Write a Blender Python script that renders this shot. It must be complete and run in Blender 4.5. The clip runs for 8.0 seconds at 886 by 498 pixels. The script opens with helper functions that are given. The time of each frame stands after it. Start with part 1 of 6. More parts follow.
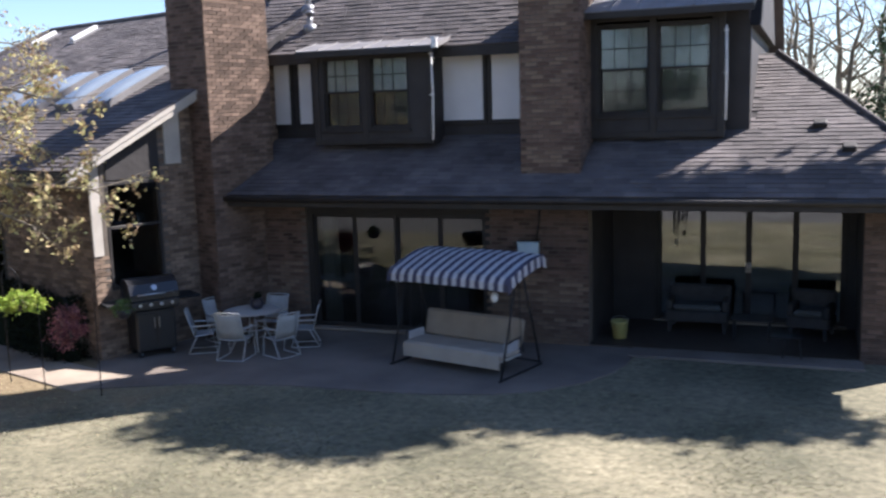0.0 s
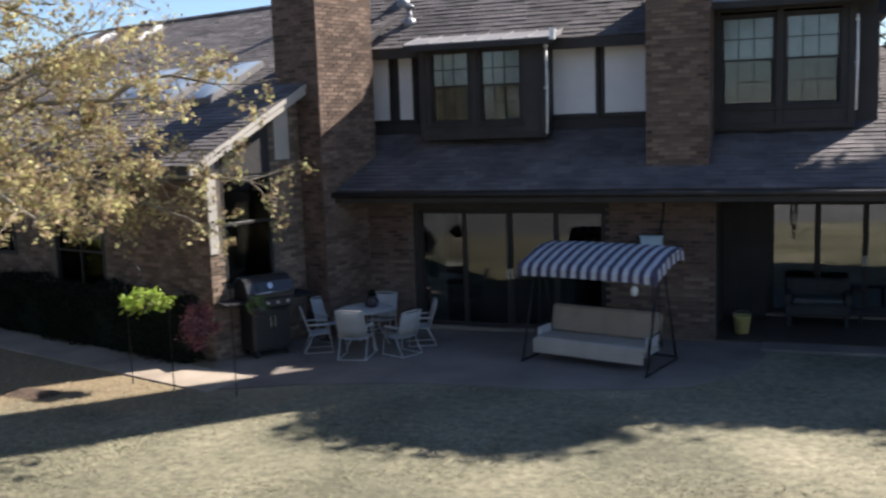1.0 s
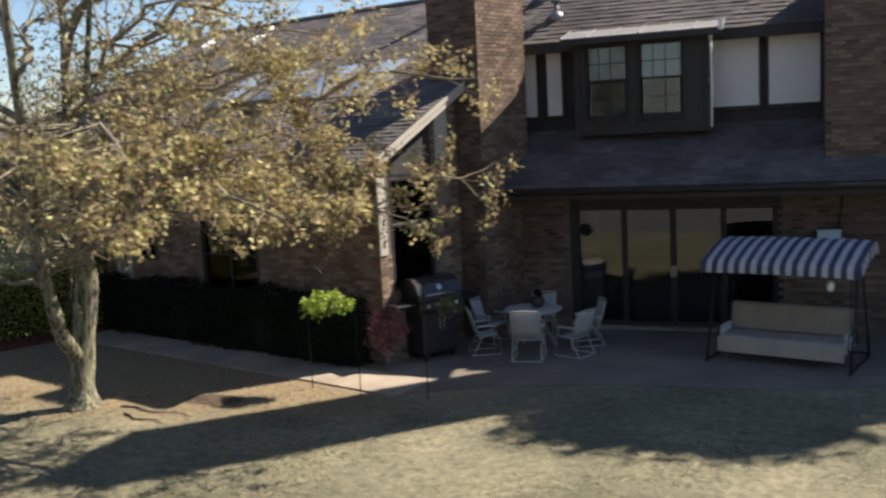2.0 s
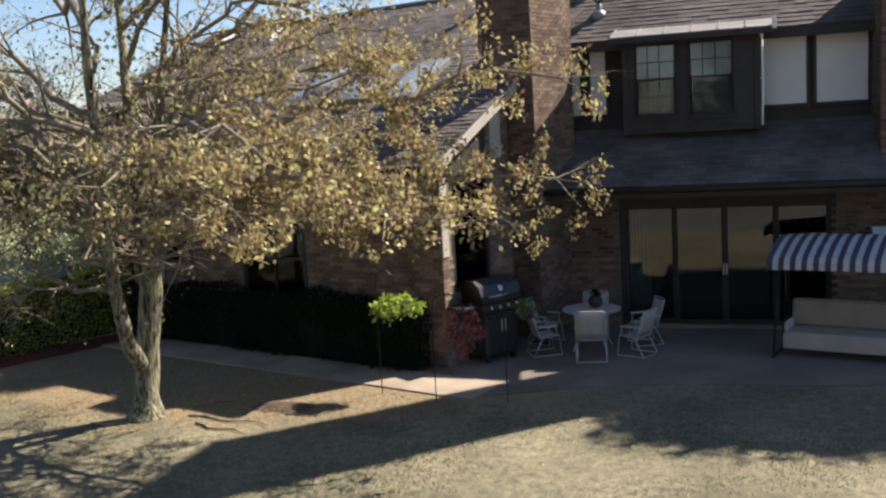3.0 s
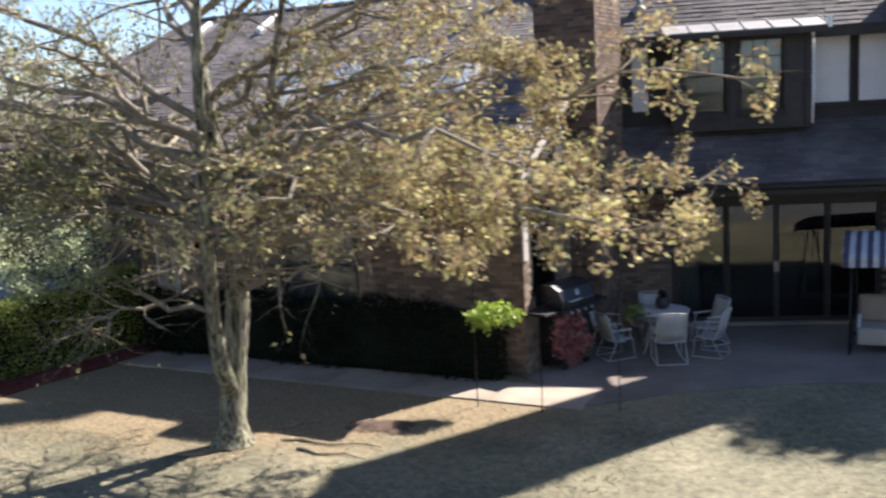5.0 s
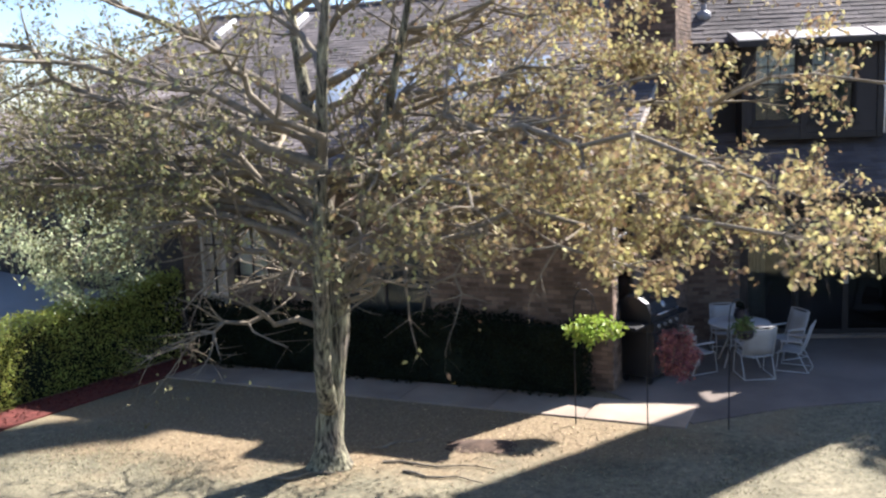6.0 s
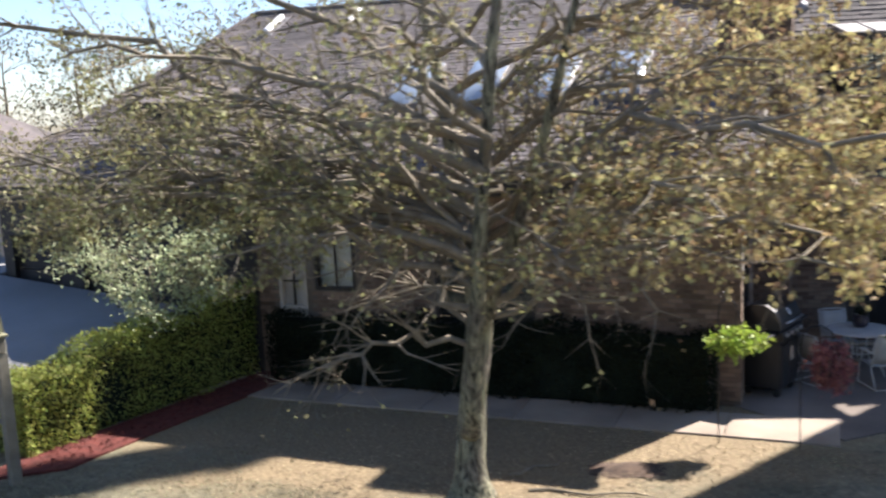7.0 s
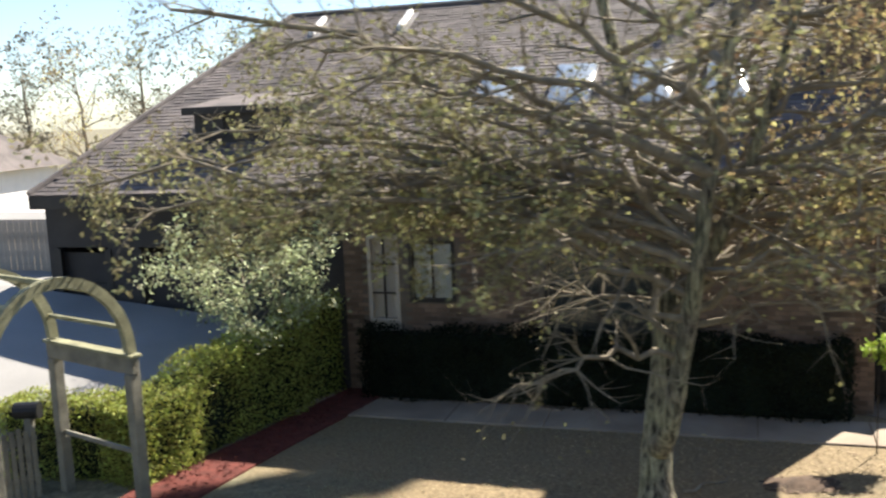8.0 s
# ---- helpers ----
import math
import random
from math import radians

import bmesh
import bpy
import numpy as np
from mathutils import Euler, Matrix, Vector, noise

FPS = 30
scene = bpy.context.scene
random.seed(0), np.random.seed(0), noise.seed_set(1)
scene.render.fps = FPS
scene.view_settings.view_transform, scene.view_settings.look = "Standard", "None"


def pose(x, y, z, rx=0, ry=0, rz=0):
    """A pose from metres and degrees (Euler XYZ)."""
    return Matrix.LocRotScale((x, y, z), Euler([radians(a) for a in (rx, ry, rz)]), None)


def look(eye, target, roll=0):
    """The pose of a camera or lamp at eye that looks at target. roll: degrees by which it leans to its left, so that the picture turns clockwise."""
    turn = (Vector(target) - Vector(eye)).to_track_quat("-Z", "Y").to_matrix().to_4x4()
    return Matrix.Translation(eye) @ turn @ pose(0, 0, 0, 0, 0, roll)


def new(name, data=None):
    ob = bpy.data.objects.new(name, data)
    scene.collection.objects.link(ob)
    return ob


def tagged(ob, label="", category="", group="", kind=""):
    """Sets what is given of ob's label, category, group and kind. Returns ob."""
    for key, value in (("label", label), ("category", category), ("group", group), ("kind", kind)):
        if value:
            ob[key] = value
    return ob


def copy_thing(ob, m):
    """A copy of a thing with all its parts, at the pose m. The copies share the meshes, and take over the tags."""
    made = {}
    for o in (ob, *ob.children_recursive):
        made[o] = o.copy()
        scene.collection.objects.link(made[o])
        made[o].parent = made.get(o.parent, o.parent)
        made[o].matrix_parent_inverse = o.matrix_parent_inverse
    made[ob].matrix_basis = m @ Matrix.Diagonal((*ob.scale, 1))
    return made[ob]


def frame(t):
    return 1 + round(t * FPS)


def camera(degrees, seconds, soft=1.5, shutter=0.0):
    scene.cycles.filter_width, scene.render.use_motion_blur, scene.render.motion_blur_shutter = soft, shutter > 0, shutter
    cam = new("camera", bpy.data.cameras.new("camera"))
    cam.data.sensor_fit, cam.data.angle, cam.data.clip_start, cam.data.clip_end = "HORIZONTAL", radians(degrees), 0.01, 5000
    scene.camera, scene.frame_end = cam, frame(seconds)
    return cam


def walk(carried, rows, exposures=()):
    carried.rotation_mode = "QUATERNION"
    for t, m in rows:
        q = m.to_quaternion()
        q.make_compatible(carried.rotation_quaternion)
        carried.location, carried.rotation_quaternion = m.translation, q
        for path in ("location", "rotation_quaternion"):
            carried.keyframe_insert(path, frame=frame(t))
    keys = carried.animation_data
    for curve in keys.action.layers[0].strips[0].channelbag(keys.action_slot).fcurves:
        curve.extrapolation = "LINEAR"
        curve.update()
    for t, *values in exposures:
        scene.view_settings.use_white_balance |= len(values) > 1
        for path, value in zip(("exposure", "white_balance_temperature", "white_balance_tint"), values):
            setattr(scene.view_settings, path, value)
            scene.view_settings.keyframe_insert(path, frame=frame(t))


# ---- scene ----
cam = camera(50.0, 8.0, 2.4, 0.5)
PATH = [
    (0, (3.748, 1.817, 4.311), (3.032, 3.662, 4.021), -1.7),
    (0.5, (2.442, 1.517, 4.121), (1.753, 3.374, 3.849), -1.8),
    (1, (1.265, 1.23, 4.08), (0.588, 3.092, 3.81), -2.0),
    (1.5, (0.062, 0.909, 4.049), (-0.666, 2.754, 3.787), -2.7),
    (2, (-1.248, 0.682, 4.1), (-1.972, 2.528, 3.835), -3.1),
    (3.5, (-3.747, 0.071, 4.281), (-4.281, 1.978, 3.999), -3.2),
    (4, (-4.401, -0.013, 4.35), (-4.832, 1.918, 4.059), -3.0),
    (4.5, (-5.372, -0.024, 4.327), (-5.73, 1.923, 4.041), -3.0),
    (5, (-6.643, 0.135, 4.519), (-6.994, 2.08, 4.212), -3.2),
    (5.2, (-7.164, 0.242, 4.569), (-7.517, 2.186, 4.259), -3.4),
    (6.3, (-9.499, 0.639, 4.609), (-9.691, 2.607, 4.309), -2.2),
    (6.5, (-9.943, 0.793, 4.694), (-10.119, 2.761, 4.383), -2.4),
    (7, (-11.077, 1.273, 4.671), (-11.261, 3.24, 4.364), -2.8),
    (7.5, (-12.412, 1.569, 4.695), (-12.544, 3.542, 4.399), -3.6),
    (8, (-14.072, 1.768, 4.676), (-14.093, 3.747, 4.385), -2.5),
]
EXPOSURE = [(0.0, 2.1, 5850, 16), (1.0, 1.85, 6050, 12), (2.0, 1.68, 6650, 10), (3.5, 1.88, 6600, 15), (4.0, 2.15, 6450, 16), (4.5, 2.22, 6250, 15), (5.0, 2.18, 6100, 14), (6.5, 2.42, 5950, 16), (7.0, 2.2, 6150, 15), (8.0, 2.2, 6600, 9)]
walk(cam, [(t, look(eye, target, roll)) for t, eye, target, roll in PATH], EXPOSURE)

# ---- world and sun ----
SUN_AZ = Vector((0.719, 0.695))
SUN_EL = radians(44.5)
world = bpy.data.worlds.new("world")
scene.world = world
world.use_nodes = True
wn = world.node_tree
sky = wn.nodes.new("ShaderNodeTexSky")
sky.sky_type = "NISHITA"
sky.sun_disc = False
sky.sun_elevation = SUN_EL
sky.sun_rotation = math.atan2(SUN_AZ.x, SUN_AZ.y)
sky.air_density, sky.dust_density, sky.ozone_density = 0.9, 0.35, 1.5
wn.nodes["Background"].inputs[1].default_value = 0.046
cool = wn.nodes.new("ShaderNodeMix")
cool.data_type, cool.blend_type = "RGBA", "MULTIPLY"
cool.inputs["Factor"].default_value = 1.0
cool.inputs["B"].default_value = (0.95, 1.0, 1.07, 1)
wn.links.new(sky.outputs[0], cool.inputs["A"])
wn.links.new(cool.outputs["Result"], wn.nodes["Background"].inputs[0])
sun = new("sun", bpy.data.lights.new("sun", "SUN"))
sun.data.energy, sun.data.angle, sun.data.color = 3.9, radians(0.6), (1.0, 0.92, 0.80)
sun.matrix_world = look(Vector((SUN_AZ.x, SUN_AZ.y, math.tan(SUN_EL))) * 40, (0, 0, 0))

# ---- materials ----


def material(name, base, rough=0.7, metal=0.0, var=0.25, scale=6.0, fine=60.0, bump=0.25, spec=0.4, island=0.0, obj_rand=0.0,
             tint=None, hue=0.0, wave=None, glow_through=0.0):
    """Principled material: base colour varied by broad and fine noise, per piece too; bump from the fine noise."""
    m = bpy.data.materials.new(name)
    m.use_nodes = True
    nt = m.node_tree
    n, li = nt.nodes, nt.links
    p = n["Principled BSDF"]
    p.inputs["Roughness"].default_value = rough
    p.inputs["Metallic"].default_value = metal
    p.inputs["Specular IOR Level"].default_value = spec
    co = n.new("ShaderNodeTexCoord")
    big = n.new("ShaderNodeTexNoise")
    big.inputs["Scale"].default_value, big.inputs["Detail"].default_value = scale, 5
    small = n.new("ShaderNodeTexNoise")
    small.inputs["Scale"].default_value, small.inputs["Detail"].default_value = fine, 3
    li.new(co.outputs["Object"], big.inputs["Vector"])
    li.new(co.outputs["Object"], small.inputs["Vector"])
    mix = n.new("ShaderNodeMix")
    mix.data_type = "RGBA"
    dark = [c * (1 - var) for c in base]
    light = [min(1, c * (1 + var)) for c in (tint or base)]
    mix.inputs["A"].default_value = (*dark, 1)
    mix.inputs["B"].default_value = (*light, 1)
    ramp = n.new("ShaderNodeMapRange")
    ramp.inputs["From Min"].default_value, ramp.inputs["From Max"].default_value = 0.3, 0.7
    li.new(big.outputs["Fac"], ramp.inputs["Value"])
    li.new(ramp.outputs["Result"], mix.inputs["Factor"])
    hsv = n.new("ShaderNodeHueSaturation")
    li.new(mix.outputs["Result"], hsv.inputs["Color"])
    val = n.new("ShaderNodeMapRange")
    val.inputs["From Min"].default_value, val.inputs["From Max"].default_value = 0.25, 0.75
    val.inputs["To Min"].default_value, val.inputs["To Max"].default_value = 1 - var * 0.7, 1 + var * 0.7
    li.new(small.outputs["Fac"], val.inputs["Value"])
    last = val.outputs["Result"]
    for amount, node, socket in ((island, "ShaderNodeNewGeometry", "Random Per Island"), (obj_rand, "ShaderNodeObjectInfo", "Random")):
        if amount:
            g = n.new(node)
            r = n.new("ShaderNodeMapRange")
            r.inputs["To Min"].default_value, r.inputs["To Max"].default_value = 1 - amount, 1 + amount
            li.new(g.outputs[socket], r.inputs["Value"])
            mu = n.new("ShaderNodeMath")
            mu.operation = "MULTIPLY"
            li.new(last, mu.inputs[0])
            li.new(r.outputs["Result"], mu.inputs[1])
            last = mu.outputs[0]
            if hue:
                h = n.new("ShaderNodeMapRange")
                h.inputs["To Min"].default_value, h.inputs["To Max"].default_value = 0.5 - hue, 0.5 + hue
                li.new(g.outputs[socket], h.inputs["Value"])
                li.new(h.outputs["Result"], hsv.inputs["Hue"])
    li.new(last, hsv.inputs["Value"])
    li.new(hsv.outputs["Color"], p.inputs["Base Color"])
    if bump:
        b = n.new("ShaderNodeBump")
        b.inputs["Strength"].default_value, b.inputs["Distance"].default_value = bump, 0.01
        source = small.outputs["Fac"]
        if wave:
            w = n.new("ShaderNodeTexWave")
            w.inputs["Scale"].default_value, w.inputs["Distortion"].default_value = wave, 4
            w.inputs["Detail"].default_value = 3
            li.new(co.outputs["Object"], w.inputs["Vector"])
            source = w.outputs["Fac"]
        li.new(source, b.inputs["Height"])
        li.new(b.outputs["Normal"], p.inputs["Normal"])
    if glow_through:
        out = n["Material Output"]
        tr = n.new("ShaderNodeBsdfTranslucent")
        ms = n.new("ShaderNodeMixShader")
        ms.inputs[0].default_value = glow_through
        li.new(hsv.outputs["Color"], tr.inputs["Color"])
        li.new(p.outputs[0], ms.inputs[1])
        li.new(tr.outputs[0], ms.inputs[2])
        li.new(ms.outputs[0], out.inputs["Surface"])
    return m


def glass_material(name, ior, tint):
    m = bpy.data.materials.new(name)
    m.use_nodes = True
    nt = m.node_tree
    nt.nodes.remove(nt.nodes["Principled BSDF"])
    fr = nt.nodes.new("ShaderNodeFresnel")
    fr.inputs["IOR"].default_value = ior
    tr = nt.nodes.new("ShaderNodeBsdfTransparent")
    tr.inputs["Color"].default_value = (*tint, 1)
    gl = nt.nodes.new("ShaderNodeBsdfGlossy")
    gl.inputs["Roughness"].default_value = 0.012
    mx = nt.nodes.new("ShaderNodeMixShader")
    nt.links.new(fr.outputs[0], mx.inputs[0])
    nt.links.new(tr.outputs[0], mx.inputs[1])
    nt.links.new(gl.outputs[0], mx.inputs[2])
    nt.links.new(mx.outputs[0], nt.nodes["Material Output"].inputs["Surface"])
    return m


BRICK = material("brick", (0.142, 0.098, 0.073), 0.88, var=0.25, scale=3, fine=90, spec=0.25, island=0.4, obj_rand=0.35, hue=0.012, bump=0.4)
MORTAR = material("mortar", (0.122, 0.10, 0.08), 0.95, var=0.2, scale=4, fine=140)
SHINGLE = material("shingle", (0.085, 0.074, 0.073), 0.9, var=0.25, scale=1.2, fine=160, island=0.22, obj_rand=0.22, bump=0.5, tint=(0.11, 0.094, 0.09))
UNDERLAY = material("roof underlay", (0.05, 0.045, 0.045), 0.95)
TRIM = material("dark stained trim", (0.022, 0.018, 0.016), 0.6, var=0.3, scale=3, fine=30, wave=12)
SIDING = material("dark stained siding", (0.030, 0.026, 0.025), 0.7, var=0.3, scale=2, fine=40, wave=9)
STUCCO = material("white stucco", (0.66, 0.64, 0.63), 0.9, var=0.06, scale=2, fine=120, bump=0.3)
FASCIA = material("pale painted board", (0.40, 0.36, 0.31), 0.7, var=0.12, scale=2, fine=40)
WHITE = material("white paint", (0.72, 0.71, 0.69), 0.5, var=0.08, scale=4, fine=60, bump=0.1)
GLASS = glass_material("tinted glass", 1.8, (0.5, 0.53, 0.52))
COATED = glass_material("coated glass", 2.5, (0.6, 0.63, 0.61))
WINDOW_GLASS = glass_material("window glass", 1.5, (0.8, 0.82, 0.82))
BLIND = material("blind", (0.52, 0.54, 0.52), 0.9, var=0.1)
CURTAIN = material("curtain", (0.45, 0.43, 0.40), 0.9, var=0.12, wave=14)
# room surfaces coloured dark, so the interior dimness is partly in the colour
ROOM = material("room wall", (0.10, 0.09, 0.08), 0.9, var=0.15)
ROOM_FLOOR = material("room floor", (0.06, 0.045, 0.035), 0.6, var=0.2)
PATIO = material("stained patio concrete", (0.165, 0.135, 0.112), 0.95, var=0.3, scale=0.7, fine=60, bump=0.3)
CONCRETE = material("concrete", (0.23, 0.182, 0.14), 0.9, var=0.25, scale=0.8, fine=70, bump=0.3, tint=(0.27, 0.22, 0.17))
DRIVE = material("driveway concrete", (0.23, 0.225, 0.22), 0.9, var=0.15, scale=0.5, fine=60)
ALLEY = material("grey asphalt", (0.11, 0.105, 0.10), 0.92, var=0.25, scale=0.4, fine=50)
MULCH = material("red mulch", (0.088, 0.020, 0.015), 0.95, var=0.35, scale=7, fine=60, island=0.4, bump=0.6)


def bark_material():
    """Grey-brown bark with long upright fissures and green moss in patches."""
    m = material("bark", (0.15, 0.128, 0.10), 0.92, var=0.3, scale=3, fine=40, bump=0.0, tint=(0.15, 0.145, 0.088))
    nt = m.node_tree
    n, li = nt.nodes, nt.links
    p = n["Principled BSDF"]
    old = p.inputs["Base Color"].links[0].from_socket
    co = n.new("ShaderNodeTexCoord")
    mp = n.new("ShaderNodeMapping")
    mp.inputs["Scale"].default_value = (26, 26, 3.4)
    li.new(co.outputs["Object"], mp.inputs["Vector"])
    no = n.new("ShaderNodeTexNoise")
    no.inputs["Scale"].default_value, no.inputs["Detail"].default_value, no.inputs["Distortion"].default_value = 1.0, 6, 0.6
    li.new(mp.outputs[0], no.inputs["Vector"])
    mr = n.new("ShaderNodeMapRange")
    mr.inputs["From Min"].default_value, mr.inputs["From Max"].default_value = 0.36, 0.62
    mr.inputs["To Min"].default_value, mr.inputs["To Max"].default_value = 0.10, 1.9
    li.new(no.outputs["Fac"], mr.inputs["Value"])
    mu = n.new("ShaderNodeVectorMath")
    mu.operation = "SCALE"
    li.new(old, mu.inputs[0])
    li.new(mr.outputs["Result"], mu.inputs["Scale"])
    li.new(mu.outputs[0], p.inputs["Base Color"])
    b = n.new("ShaderNodeBump")
    b.inputs["Strength"].default_value, b.inputs["Distance"].default_value = 1.0, 0.03
    li.new(no.outputs["Fac"], b.inputs["Height"])
    li.new(b.outputs["Normal"], p.inputs["Normal"])
    return m


BARK = bark_material()
MOSS = material("twig bark", (0.19, 0.16, 0.115), 0.9, var=0.3, scale=6, fine=50, bump=0.4)
LEAF = material("autumn leaf", (0.36, 0.282, 0.138), 0.65, var=0.3, scale=0.8, fine=20, island=0.55, hue=0.045, bump=0, glow_through=0.35)
LEAF_OLIVE = material("olive leaf", (0.245, 0.225, 0.105), 0.65, var=0.3, scale=0.8, fine=20, island=0.55, hue=0.035, bump=0, glow_through=0.3)
# near-black green: the hedge's shade is put into the leaf colour
HEDGE = material("shade-darkened leaf", (0.011, 0.015, 0.008), 0.8, spec=0.15, var=0.3, scale=3, fine=30, island=0.5, hue=0.02, bump=0, glow_through=0.15)
BOXWOOD = material("yellow green hedge leaf", (0.33, 0.355, 0.08), 0.6, var=0.3, scale=1.5, fine=30, island=0.5, hue=0.03, bump=0, glow_through=0.4)
PALE_LEAF = material("variegated leaf", (0.36, 0.39, 0.22), 0.6, var=0.35, scale=2, fine=30, island=0.6, hue=0.03, bump=0, glow_through=0.3)
LIME = material("lime leaf", (0.30, 0.38, 0.06), 0.55, var=0.25, scale=5, fine=30, island=0.4, hue=0.02, bump=0, glow_through=0.35)
HANGING = material("green trailing leaf", (0.10, 0.15, 0.04), 0.6, var=0.3, scale=5, fine=30, island=0.4, bump=0, glow_through=0.3)
FAR_LEAF = material("dry leaf", (0.16, 0.14, 0.10), 0.8, var=0.3, scale=1, fine=10, island=0.4, bump=0)
RED_LEAF = material("red leaf", (0.25, 0.085, 0.09), 0.6, var=0.35, scale=5, fine=30, island=0.6, hue=0.03, bump=0, glow_through=0.3)
EVERGREEN = material("evergreen leaf", (0.04, 0.07, 0.025), 0.7, var=0.3, scale=1, fine=20, island=0.5, bump=0)
BLADE = material("dormant grass blade", (0.215, 0.20, 0.125), 0.8, var=0.3, scale=0.6, fine=5, island=0.6, hue=0.035, bump=0, glow_through=0.25)
LITTER = material("fallen leaf", (0.29, 0.215, 0.135), 0.85, var=0.3, scale=1, fine=20, island=0.5, hue=0.03, bump=0)
IRON = material("black iron", (0.018, 0.018, 0.02), 0.5, metal=0.4, var=0.2)
STEEL = material("steel", (0.45, 0.46, 0.48), 0.3, metal=0.9, var=0.1)
ENAMEL_DULL = material("worn black enamel", (0.012, 0.012, 0.013), 0.75, var=0.3, bump=0.08, spec=0.25)
ENAMEL = material("black enamel", (0.010, 0.010, 0.012), 0.34, var=0.2, bump=0.05, spec=0.6)
FRAME_WHITE = material("off-white tube", (0.40, 0.385, 0.36), 0.45, var=0.1, bump=0.1)
SLING = material("off-white sling", (0.36, 0.35, 0.33), 0.85, var=0.1, scale=4, fine=300, bump=0.3)
CANVAS_W = material("white canvas", (0.43, 0.415, 0.42), 0.9, var=0.1, fine=200)
CANVAS_N = material("navy canvas", (0.06, 0.056, 0.085), 0.9, var=0.2, fine=200)
CUSHION = material("tan cushion", (0.27, 0.215, 0.16), 0.95, var=0.12, scale=3, fine=220, bump=0.35)
SEAT_TAN = material("pale tan cushion", (0.36, 0.31, 0.26), 0.95, var=0.1, scale=3, fine=220, bump=0.35)
WICKER = material("dark wicker", (0.030, 0.028, 0.028), 0.7, var=0.3, fine=150, bump=0.6)
YELLOW = material("yellow plastic", (0.42, 0.36, 0.13), 0.45, var=0.1, bump=0.05)
TERRACOTTA = material("dark glazed pot", (0.03, 0.025, 0.035), 0.3, var=0.3)
WOOD_GREY = material("weathered wood", (0.155, 0.145, 0.115), 0.85, var=0.3, scale=4, fine=60, wave=10, island=0.15)
WOOD_MOSS = material("mossy weathered wood", (0.19, 0.185, 0.115), 0.9, var=0.35, scale=5, fine=50, island=0.15)
FENCE = material("grey fence board", (0.30, 0.26, 0.22), 0.9, var=0.25, scale=2, fine=40, island=0.25, wave=8)
SKYLIGHT = material("skylight dome", (0.22, 0.26, 0.31), 0.12, var=0.08, scale=3, bump=0.02, spec=0.8)
BAY_ROOF = material("weathered metal roofing", (0.20, 0.19, 0.19), 0.6, metal=0.2, var=0.2, scale=2, fine=40)
PIPE = material("galvanised pipe", (0.22, 0.22, 0.23), 0.45, metal=0.5, var=0.2)
METER = material("pale blue box", (0.42, 0.52, 0.58), 0.5, var=0.06, bump=0.05)


